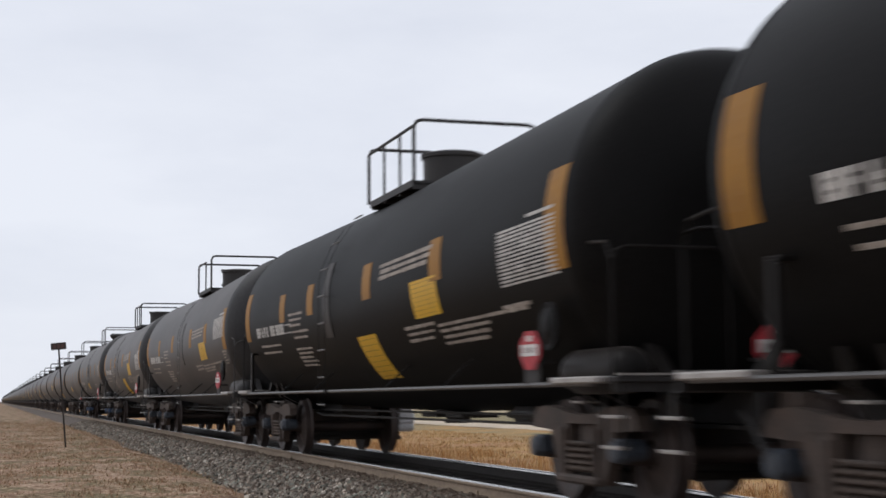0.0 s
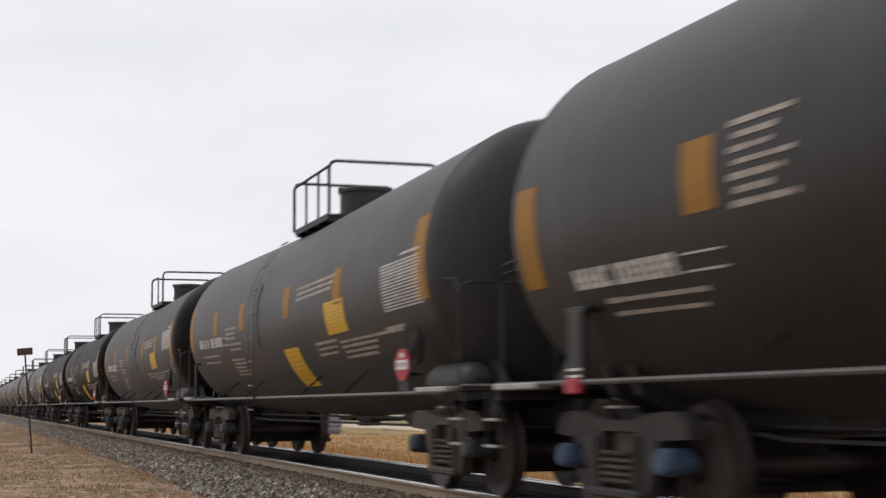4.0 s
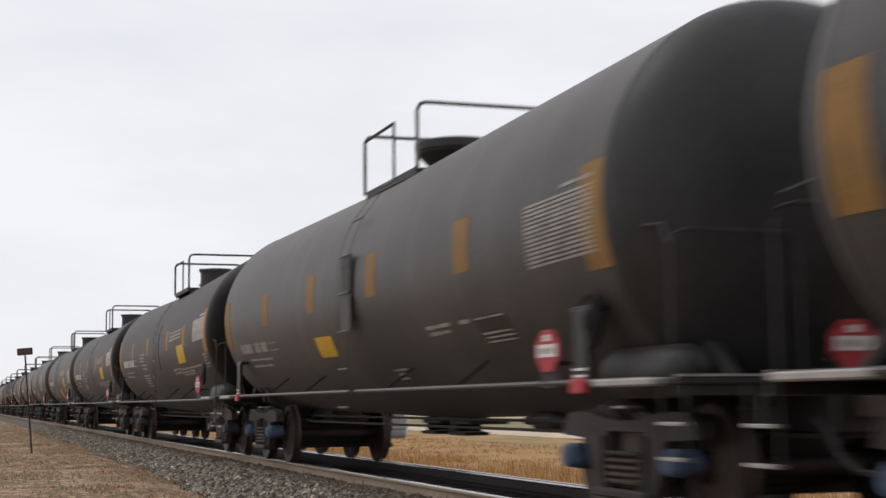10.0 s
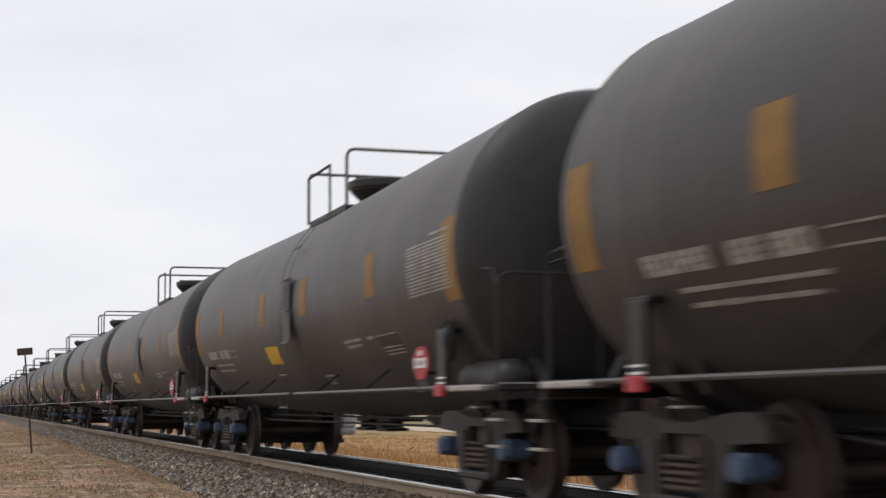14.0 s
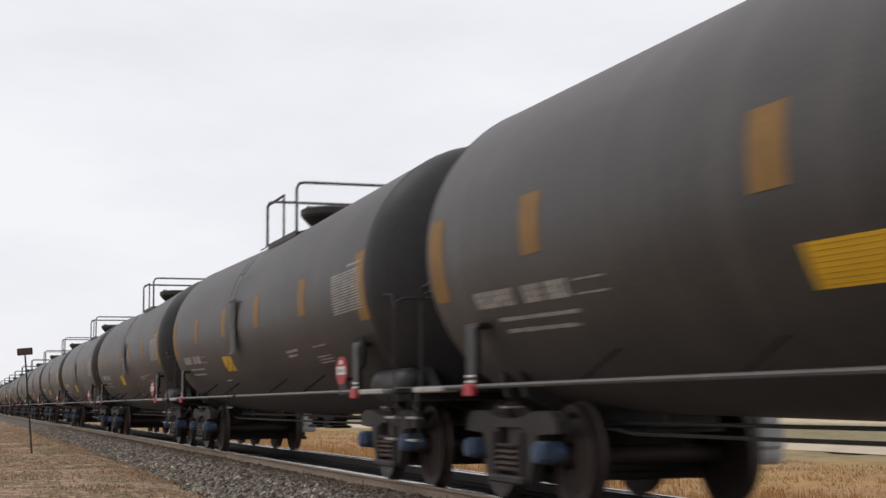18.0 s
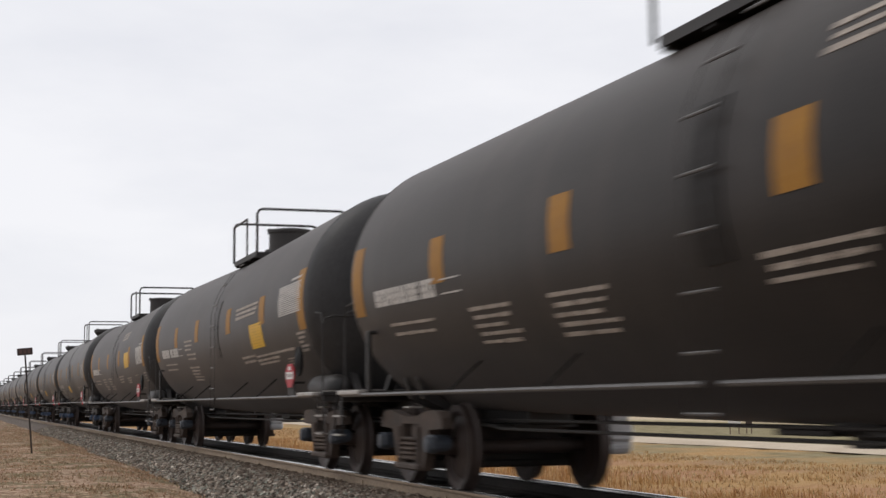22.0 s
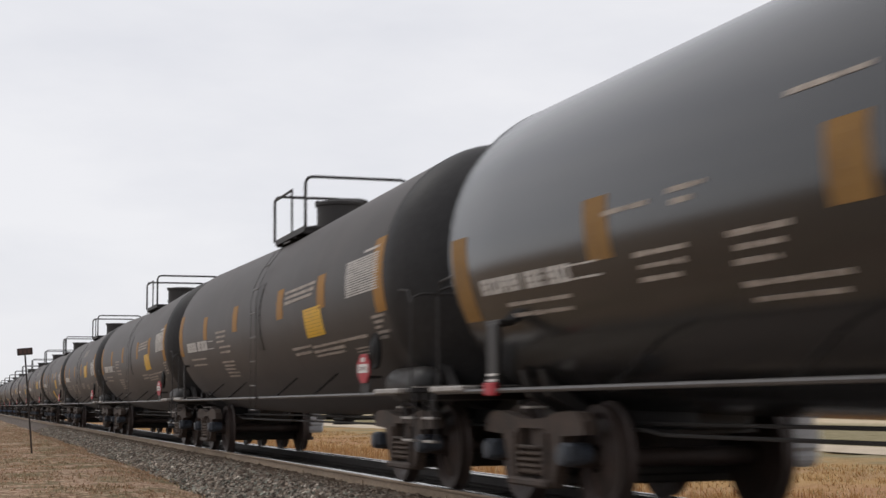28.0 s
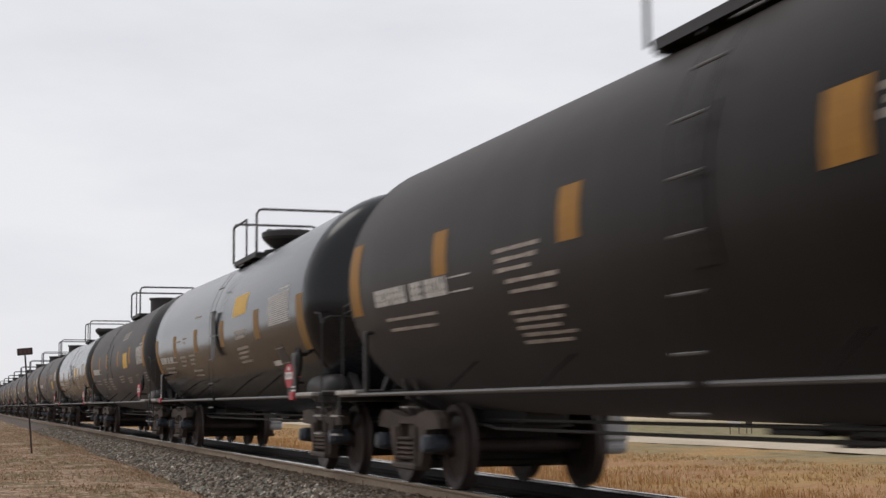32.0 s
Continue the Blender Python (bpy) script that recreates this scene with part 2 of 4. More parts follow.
def prism(bm, outline, axis, lo, hi):
    """A flat outline of (u, v) pairs, drawn out along an axis from lo to hi."""
    def place(u, v, w):
        return {"x": (w, u, v), "y": (u, w, v), "z": (u, v, w)}[axis]
    a = [bm.verts.new(place(u, v, lo)) for u, v in outline]
    b = [bm.verts.new(place(u, v, hi)) for u, v in outline]
    k = len(outline)
    for i in range(k):
        bm.faces.new((a[i], a[(i + 1) % k], b[(i + 1) % k], b[i]))
    bm.faces.new(a[::-1])
    bm.faces.new(b)
    bmesh.ops.recalc_face_normals(bm, faces=bm.faces)


# ---- the place: track bed, ground, road ----
TRACK, HALF = 5.88, 0.755


def bank(x, y):
    """The height of the stone bed under the track."""
    d = abs(x - TRACK)
    z = -0.165 if d < 1.45 else -0.165 - (d - 1.45) * 0.36
    if d < 0.62:
        z -= 0.05
    return z + 0.02 * noise.noise(Vector((x * 2.1, y * 2.1, 0)))


def soil(x, y):
    """The height of the ground: it climbs towards the track further along."""
    if x < TRACK:
        b = -0.58 + (0.37 * min(1.0, max(0.0, (y - 8) / 20)) + 0.03 * min(1.0, max(0.0, (y - 35) / 25))) * min(1.0, max(0.0, (4.55 - x) / 1.8))
    else:
        b = -0.60
    d = abs(x - TRACK)
    b += 0.06 * noise.noise(Vector((x * 0.45, y * 0.3, 3))) + 0.025 * noise.noise(Vector((x * 1.7, y * 1.3, 9)))
    return min(b, -0.24 - 0.10 * max(0.0, 1.3 - d)) if d < 1.6 else b


def sheet(name, xs, ys, mat, height):
    verts = [(x, y, height(x, y)) for y in ys for x in xs]
    w = len(xs)
    faces = [(j * w + i, j * w + i + 1, (j + 1) * w + i + 1, (j + 1) * w + i) for j in range(len(ys) - 1) for i in range(w - 1)]
    me = bpy.data.meshes.new(name)
    me.from_pydata(verts, [], faces)
    me.materials.append(mat)
    me.polygons.foreach_set("use_smooth", [True] * len(me.polygons))
    return new(name, me)


def spaced(stops):
    out = []
    for a, b, k in stops:
        out += [a + (b - a) * i / k for i in range(k)]
    return out + [stops[-1][1]]


def ground_material():
    """Bare sandy soil with dry tufts beside the track; straw-coloured grassland beyond it."""
    m = bpy.data.materials.new("dry_ground")
    m.use_nodes = True
    t, n = m.node_tree, m.node_tree.nodes
    b = n["Principled BSDF"]
    b.inputs["Roughness"].default_value, b.inputs["Specular IOR Level"].default_value = 0.95, 0.1
    co, sep = n.new("ShaderNodeTexCoord"), n.new("ShaderNodeSeparateXYZ")
    t.links.new(co.outputs["Object"], sep.inputs[0])
    big, small, mid, patch = (n.new("ShaderNodeTexNoise") for _ in range(4))
    for x, s, d in ((big, 0.28, 5), (small, 11.0, 6), (mid, 1.6, 5), (patch, 0.75, 6)):
        x.inputs["Scale"].default_value, x.inputs["Detail"].default_value = s, d
        t.links.new(co.outputs["Object"], x.inputs["Vector"])

    def ramp(src, *stops):
        r = n.new("ShaderNodeValToRGB")
        e = r.color_ramp.elements
        while len(e) < len(stops):
            e.new(0.5)
        for k, (p, c) in zip(e, stops):
            k.position, k.color = p, (*c, 1)
        t.links.new(src, r.inputs["Fac"])
        return r.outputs["Color"]

    def mix(f, a, c):
        x = n.new("ShaderNodeMixRGB")
        t.links.new(f, x.inputs["Fac"])
        t.links.new(a, x.inputs["Color1"])
        t.links.new(c, x.inputs["Color2"])
        return x.outputs["Color"]

    def span(lo, hi, wobble):
        """0 to 1 as x goes from lo to hi, with an uneven edge."""
        w = n.new("ShaderNodeMath")
        w.operation = "MULTIPLY_ADD"
        w.inputs[1].default_value = wobble
        t.links.new(mid.outputs["Fac"], w.inputs[0])
        t.links.new(sep.outputs["X"], w.inputs[2])
        r = n.new("ShaderNodeMapRange")
        r.inputs["From Min"].default_value, r.inputs["From Max"].default_value = lo + wobble / 2, hi + wobble / 2
        t.links.new(w.outputs[0], r.inputs["Value"])
        return r.outputs["Result"]

    bare = ramp(small.outputs["Fac"], (0.32, (0.170, 0.100, 0.066)), (0.50, (0.35, 0.230, 0.153)), (0.66, (0.60, 0.46, 0.34)))
    tuft = ramp(small.outputs["Fac"], (0.32, (0.095, 0.078, 0.042)), (0.55, (0.205, 0.162, 0.093)), (0.70, (0.37, 0.295, 0.185)))
    near = mix(ramp(mid.outputs["Fac"], (0.43, (0, 0, 0)), (0.56, (1, 1, 1))), bare, tuft)
    clod = ramp(small.outputs["Fac"], (0.34, (0.120, 0.066, 0.043)), (0.52, (0.275, 0.166, 0.109)), (0.68, (0.52, 0.375, 0.265)))
    near = mix(ramp(patch.outputs["Fac"], (0.50, (0, 0, 0)), (0.62, (0.8, 0.8, 0.8))), near, clod)
    straw = ramp(small.outputs["Fac"], (0.30, (0.31, 0.175, 0.07)), (0.55, (0.43, 0.265, 0.115)), (0.75, (0.52, 0.37, 0.19)))
    rusty = ramp(small.outputs["Fac"], (0.30, (0.29, 0.155, 0.085)), (0.65, (0.45, 0.26, 0.14)))
    field = mix(ramp(big.outputs["Fac"], (0.42, (0, 0, 0)), (0.58, (1, 1, 1))), straw, rusty)
    olive = ramp(mid.outputs["Fac"], (0.35, (0.19, 0.16, 0.085)), (0.65, (0.31, 0.26, 0.155)))
    pale = ramp(mid.outputs["Fac"], (0.35, (0.48, 0.38, 0.25)), (0.65, (0.60, 0.50, 0.35)))
    c = mix(span(7.0, 8.5, 1.5), near, field)
    c = mix(span(16.0, 20.0, 3.0), c, mix(ramp(big.outputs["Fac"], (0.40, (0, 0, 0)), (0.60, (1, 1, 1))), straw, olive))
    c = mix(span(26.0, 27.5, 2.0), c, olive)
    c = mix(span(48.0, 56.0, 8.0), c, pale)
    t.links.new(c, b.inputs["Base Color"])
    bp = n.new("ShaderNodeBump")
    bp.inputs["Strength"].default_value, bp.inputs["Distance"].default_value = 0.8, 0.05
    t.links.new(small.outputs["Fac"], bp.inputs["Height"])
    t.links.new(bp.outputs["Normal"], b.inputs["Normal"])
    return m


xs = spaced([(-3000, -200, 6), (-200, -20, 9), (-20, -2, 18), (-2, 9, 66), (9, 40, 40), (40, 300, 14), (300, 3500, 8)])
ys = spaced([(-600, -20, 8), (-20, 10, 30), (10, 60, 200), (60, 120, 80), (120, 300, 40), (300, 4500, 14)])
tagged(sheet("ground", xs, ys, ground_material(), soil), "bare sandy soil and straw-coloured dry grassland", "ground", kind="structure")
ys = spaced([(-60, 10, 35), (10, 70, 240), (70, 160, 90), (160, 2500, 30)])
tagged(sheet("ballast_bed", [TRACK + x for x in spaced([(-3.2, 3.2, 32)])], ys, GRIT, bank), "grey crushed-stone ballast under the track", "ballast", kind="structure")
ROAD = material("pale_gravel_road", (0.60, 0.50, 0.38), (0.44, 0.35, 0.25), 0.8, 0.95, 0, 0.01, 20)
ys = spaced([(-300, 10, 10), (10, 120, 55), (120, 3500, 16)])
tagged(sheet("road", [23.9, 24.3, 25.2, 26.1, 26.5], ys, ROAD, lambda x, y: -0.55 + (0.06 if 24 < x < 26.4 else -0.03) + 0.03 * noise.noise(Vector((x, y * 0.2, 5)))), "pale gravel road running along the field", "road", kind="structure")


# ---- rolling stock ----
CAR, SPEED = 18.1, 14.42
RT, ZC = 1.515, 2.315
TOP = ZC + RT
SHARED = {}


def shared(name, key, make, mat, parent, at=None, label="", smooth=False, kind=""):
    """A part whose mesh is made once and used by every like part."""
    k = (key, mat.name)
    if k not in SHARED:
        bm = bmesh.new()
        make(bm)
        me = bpy.data.meshes.new(name)
        bm.to_mesh(me)
        bm.free()
        me.materials.append(mat)
        if smooth:
            me.polygons.foreach_set("use_smooth", [True] * len(me.polygons))
        SHARED[k] = me
    ob = new(name, SHARED[k])
    ob.parent = parent
    if at is not None:
        ob.matrix_basis = at
    return tagged(ob, label, kind=kind)


def slope(y):
    """The shell falls from both ends towards the outlet in its middle."""
    return 0.0125 * math.sqrt(y * y + 0.04) - 0.055


def on_tank(a, y, r=RT):
    """A place on the shell on the camera's side: a is degrees above the tank's middle."""
    return (-r * math.cos(radians(a)), y, ZC + slope(y) + r * math.sin(radians(a)))


def shell_patch(bm, y0, y1, a0, a1, lift=0.004, slant=0.0):
    """A thin sheet lying on the shell; slant: how far its foot lies along from its head."""
    k = max(1, int(abs(a1 - a0) / 4) + 1)
    rows = []
    for i in range(k + 1):
        a, s = a0 + (a1 - a0) * i / k, slant * i / k
        rows.append([bm.verts.new(on_tank(a, y + s, r)) for y, r in ((y0, RT + lift), (y1, RT + lift), (y1, RT - 0.01), (y0, RT - 0.01))])
    for p, q in zip(rows, rows[1:]):
        for j in range(4):
            bm.faces.new((p[j], p[(j + 1) % 4], q[(j + 1) % 4], q[j]))
    bm.faces.new(rows[0][::-1])
    bm.faces.new(rows[-1])
    bmesh.ops.recalc_face_normals(bm, faces=bm.faces)


def words(bm, y0, y1, a, h, seed, lift=0.004):
    """A line of unreadable writing: bars joined by a thin base line, from y0 down to y1 at a degrees; h: its height in degrees."""
    rnd = random.Random(seed)
    cuts, y, thin = [], y0, 0.3
    while y > y1 + 0.02:
        e = max(y1, y - rnd.uniform(0.18, 0.5))
        g = h * rnd.uniform(0.72, 1.0)
        cuts += [(y, g), (e, g)]
        y = e - rnd.uniform(0.03, 0.07)
        if y > y1 + 0.02:
            cuts += [(e - 0.001, h * thin), (y + 0.001, h * thin)]
    rows = [[bm.verts.new(on_tank(a + f * k, q, r)) for k, r in ((0.5, RT + lift), (-0.5, RT + lift), (-0.5, RT - 0.01), (0.5, RT - 0.01))] for q, f in cuts]
    for p, q in zip(rows, rows[1:]):
        for j in range(4):
            bm.faces.new((p[j], p[(j + 1) % 4], q[(j + 1) % 4], q[j]))
    bm.faces.new(rows[0][::-1])
    bm.faces.new(rows[-1])
    bmesh.ops.recalc_face_normals(bm, faces=bm.faces)


def glyphs(bm, y0, y1, a, h, seed):
    """Large writing that cannot be read: strokes of plain bars, one group a letter."""
    rnd = random.Random(seed)
    y, w = y0, 0.07
    while y - 0.20 > y1 - 0.03:
        e = y - 0.20
        shell_patch(bm, y, y - w, a + h / 2, a - h / 2)
        if rnd.random() < 0.7:
            shell_patch(bm, e + w, e, a + h / 2, a - h / 2)
        for f in rnd.sample((-0.38, 0.0, 0.38), rnd.choice((2, 3))):
            shell_patch(bm, y - w, e + w, a + h * (f + 0.12), a + h * (f - 0.12))
        y = e - 0.035


LOW = -0.045          # how far the crown lies lower in the middle
HEAD = 7.78          # where the straight shell ends


def make_tank(bm):
    """The shell with its front end: two halves that fall a little towards the middle."""
    front = [(max(0.02, RT * math.cos(math.pi / 2 * k / 14) ** 0.92), HEAD + 0.74 * math.sin(math.pi / 2 * k / 14)) for k in range(1, 15)]
    lathe(bm, [(RT, y) for y in (-HEAD, -6.5, -5.2, -3.9, -2.6, -1.3, -0.5, -0.2, 0.0, 0.2, 0.5, 1.3, 2.6, 3.9, 5.2, 6.5, HEAD)] + front, Matrix.Translation((0, 0, ZC)) @ pose(0, 0, 0, -90), 72, (False, True))
    for v in bm.verts:
        v.co.z += slope(v.co.y)


def make_head(bm):
    """A dished end, at the local origin, that bulges towards -y."""
    hd = 0.74
    prof = [(max(0.02, RT * math.sin(math.pi / 2 * k / 16) ** 0.92), hd * math.cos(math.pi / 2 * k / 16)) for k in range(17)]
    lathe(bm, prof, pose(0, 0, 0, 90), 72, (True, False))


def make_band(bm):
    lathe(bm, [(RT - 0.01, -0.012), (RT + 0.003, -0.012), (RT + 0.003, 0.012), (RT - 0.01, 0.012)], Matrix.Translation((0, 0, ZC)) @ pose(0, 0, 0, -90), 72)


def make_sideframe(bm):
    """A cast frame: a bowed top chord, two columns and a foot, open where the springs stand."""
    top = [(-1.16, 0.66), (-1.13, 0.77), (-1.02, 0.84), (-0.80, 0.855), (-0.55, 0.835), (-0.28, 0.79), (0, 0.775)]
    top += [(-y, z) for y, z in top[-2::-1]]
    prism(bm, top + [(0.72, 0.64), (0.55, 0.70), (-0.55, 0.70), (-0.72, 0.64)], "x", -0.06, 0.06)
    for e in (-1, 1):
        prism(bm, [(e * 0.55, 0.715), (e * 0.70, 0.66), (e * 0.64, 0.50), (e * 0.47, 0.19), (e * 0.27, 0.19), (e * 0.29, 0.715)], "x", -0.055, 0.055)
        box(bm, (-0.07, e * 0.36, 0.45), (0.05, 0.07, 0.44), bevel=0.015)
    box(bm, (-0.02, 0, 0.225), (0.20, 0.90, 0.075), bevel=0.02)
    box(bm, (-0.07, 0, 0.535), (0.06, 0.50, 0.03), bevel=0.01)


def make_coil(bm):
    turns, k = 4.5, 40
    tube(bm, [(0.062 * math.cos(2 * math.pi * turns * i / k), 0.062 * math.sin(2 * math.pi * turns * i / k), 0.24 * i / k) for i in range(k + 1)], 0.017, 5)


def make_wheelset(bm):
    m = pose(0, 0, 0, 0, 90)
    lathe(bm, [(0.070, -1.06), (0.085, -0.9), (0.085, 0.9), (0.070, 1.06)], m, 14)
    for s in (-1, 1):
        prof = [(0.10, 0.66), (0.13, 0.83), (0.20, 0.80), (0.33, 0.765), (0.385, 0.80), (0.452, 0.81), (0.457, 0.73), (0.482, 0.705), (0.482, 0.68), (0.40, 0.68), (0.34, 0.70), (0.15, 0.68)]
        lathe(bm, [(r, s * x) for r, x in prof], m, 36)
    for k in range(3):
        a = 2 * math.pi * k / 3
        for s in (-1, 1):
            box(bm, (s * 1.062, 0.045 * math.cos(a), 0.045 * math.sin(a)), (0.02, 0.03, 0.03))
    bmesh.ops.recalc_face_normals(bm, faces=bm.faces)


def make_bearing(bm):
    box(bm, (-0.03, 0, 0.045), (0.11, 0.21, 0.17), bevel=0.025)
    lathe(bm, [(0.09, -0.16), (0.10, -0.14), (0.10, 0.05), (0.09, 0.09), (0.085, 0.11), (0.02, 0.115)], pose(0, 0, 0.03, 0, -90), 16)


def make_far_bearing(bm):
    """A squared housing round the end of the side frame, over a round bearing."""
    box(bm, (0, -0.235, 0.60), (0.30, 0.17, 0.22), bevel=0.03)
    box(bm, (0, -0.235, 0.76), (0.22, 0.15, 0.12), bevel=0.03)
    lathe(bm, [(0.02, -0.16), (0.08, -0.15), (0.10, -0.12), (0.10, 0.12), (0.08, 0.15), (0.02, 0.16)], pose(0, -0.18, 0.45, 0, 90), 16)


def truck(car, y, cap):
    tr = shared("truck", "bolster", lambda bm: box(bm, (0, 0, 0.60), (2.0, 0.34, 0.26), bevel=0.04), RUST, car, pose(0, y, 0), "brown cast-iron truck bolster")
    sets = []
    cast = IRON if cap is BLUE else RUST
    for s in (-1, 1):
        turn = 0 if s < 0 else 180
        shared("side_frame", "sideframe", make_sideframe, cast, tr, pose(s * 1.0, 0, 0, 0, 0, turn), "dark cast-iron side frame" if cap is BLUE else "rusty brown cast-iron side frame")
        shared("wear_plate", "wearplate", lambda bm: box(bm, (0, 0, 0.885), (0.16, 0.20, 0.022), bevel=0.004), BRIGHT, tr, pose(s * 1.02, 0, 0), "bright worn steel plate")
        for dy in (-0.18, 0.0, 0.18):
            shared("coil_spring", "coil", make_coil, SPRING, tr, pose(s * 1.04, dy, 0.29))
        for e in (-1, 1):
            if s < 0:
                shared("bearing", "bearing", make_bearing, cap, tr, pose(-1.05, e * 0.889, 0.46), "roller bearing with a painted cap")
            else:
                shared("bearing", "farbearing", make_far_bearing, SILVER, tr, pose(1.0, e * 0.889, 0, 0, 0, 0 if e < 0 else 180), "pale silver bearing housing")
        shared("brake_beam", "beam", lambda bm: (box(bm, (0, 0, 0.36), (1.5, 0.12, 0.17), bevel=0.02), box(bm, (-0.72, 0, 0.46), (0.10, 0.14, 0.26), bevel=0.02), box(bm, (0.72, 0, 0.46), (0.10, 0.14, 0.26), bevel=0.02)), FRAME, tr, pose(0, s * 0.34, 0))
    shared("spring_plank", "plank", lambda bm: box(bm, (0, 0, 0.255), (1.86, 0.52, 0.11), bevel=0.02), FRAME, tr)
    for e in (-1, 1):
        sets.append(shared("wheelset", "wheelset", make_wheelset, WHEEL, tr, pose(0, e * 0.889, 0.457), "dark steel wheels on an axle"))
    return sets


def end_rail(bm):
    """A bent pipe guard on one side of the end platform, with a return to the shell."""
    z = 2.08
    tube(bm, [(-1.42, 0, 1.08), (-1.42, 0, z - 0.12), (-1.385, 0, z - 0.035), (-1.30, 0, z), (-0.54, 0, z), (-0.455, 0, z - 0.035), (-0.42, 0, z - 0.12), (-0.42, 0, 1.08)], 0.012, 6)
    tube(bm, [(-1.42, 0, z - 0.1), (-1.42, -0.10, z + 0.04), (-1.40, -0.5, z + 0.08), (-1.36, -0.75, z + 0.08)], 0.012, 6)


def guard(bm, x, low):
    """The top rail and its corner posts at one end of the walkway."""
    z = 4.54 - low
    tube(bm, [(-x, 0, 3.74), (-x, 0, z - 0.1), (-x + 0.04, 0, z - 0.02), (-x + 0.12, 0, z), (x - 0.12, 0, z), (x - 0.04, 0, z - 0.02), (x, 0, z - 0.1), (x, 0, 3.74)], 0.024, 6)


def make_placard(bm):
    prism(bm, [(-0.08, -0.165), (0.08, -0.165), (0.18, -0.06), (0.18, 0.06), (0.08, 0.165), (-0.08, 0.165), (-0.18, 0.06), (-0.18, -0.06)], "x", -0.008, 0.008)


def stand(z, off=0.0):
    """How far out the ladder runs: along the shell above its middle, upright below."""
    return -(math.sqrt(1.60 ** 2 - (z - ZC) ** 2) if z > ZC + 0.25 else 1.575) + off


def strip(bm, w, z0, z1, off, thick):
    """A plate between the ladder's stiles, bent as they are."""
    k = 8
    rows = []
    for i in range(k + 1):
        z = z0 + (z1 - z0) * i / k
        x = stand(z, off)
        rows.append([bm.verts.new(p) for p in ((x, -w, z), (x, w, z), (x + thick, w, z), (x + thick, -w, z))])
    for p, q in zip(rows, rows[1:]):
        for j in range(4):
            bm.faces.new((p[j], p[(j + 1) % 4], q[(j + 1) % 4], q[j]))
    bm.faces.new(rows[0][::-1])
    bm.faces.new(rows[-1])
    bmesh.ops.recalc_face_normals(bm, faces=bm.faces)


def side_ladder(car, y, plated, at, paint):
    wide = 0.21 if not plated else 0.23
    for s in (-1, 1):
        shared("ladder_stile", ("stile", plated, s), lambda bm: tube(bm, [(stand(z), s * wide, z) for z in (3.4, 3.1, 2.85, 2.6, 2.3, 1.6, 0.9)], 0.004, 5), paint, car, at @ pose(0, y, slope(y)))
    z, step = (3.53, 0.377) if not plated else (3.54, 0.435)
    while z > 0.85:
        shared("rung", ("rung", round(z, 2), plated), lambda bm: tube(bm, [(stand(z), -wide, z), (stand(z), wide, z)], 0.012, 6), STEEL, car, at @ pose(0, y, slope(y)))
        z -= step
    if not plated:
        # Dark sheet added on the shell in place of shade behind the rungs.
        shared("ladder_backing", "rung_shade", lambda bm: shell_patch(bm, 0.20, -0.20, 21, -19, 0.008), PAINT["umber"] if paint is PAINT["brown"] else PAINT["black"], car, at @ pose(0, y, slope(y) - slope(0)), "thin dark sheet standing in for shade behind the rungs")
    else:
        for a, b in ((2.68, 2.25), (2.22, 1.82)):
            shared("ladder_plate", ("ladderplate", a), lambda bm: strip(bm, 0.22, a, b, 0.03, 0.01), PAINT["black" if a > 2.5 else "brown"], car, at @ pose(0, y, slope(y)))


# What is painted and stuck on each kind of car: kind, from, to (along the car), top, foot (degrees), more
def reflectors(ys, top, foot, etop, efoot, w=0.40):
    out = [("o", y + w / 2, y - w / 2, top, foot) for y in ys]
    return out + [("o", s * 7.56 + 0.2, s * 7.56 - 0.2, etop, efoot) for s in (1, -1)]


def data_block(y0, y1, top, foot):
    return [("D", y0, y1, top, foot)]


def lines(y0, y1, a, k, gap, h=0.9):
    return [("w", y0 - 0.05 * (i % 2), y1 + 0.11 * ((i * 7) % 3), a - gap * i, h * 1.75) for i in range(k)]


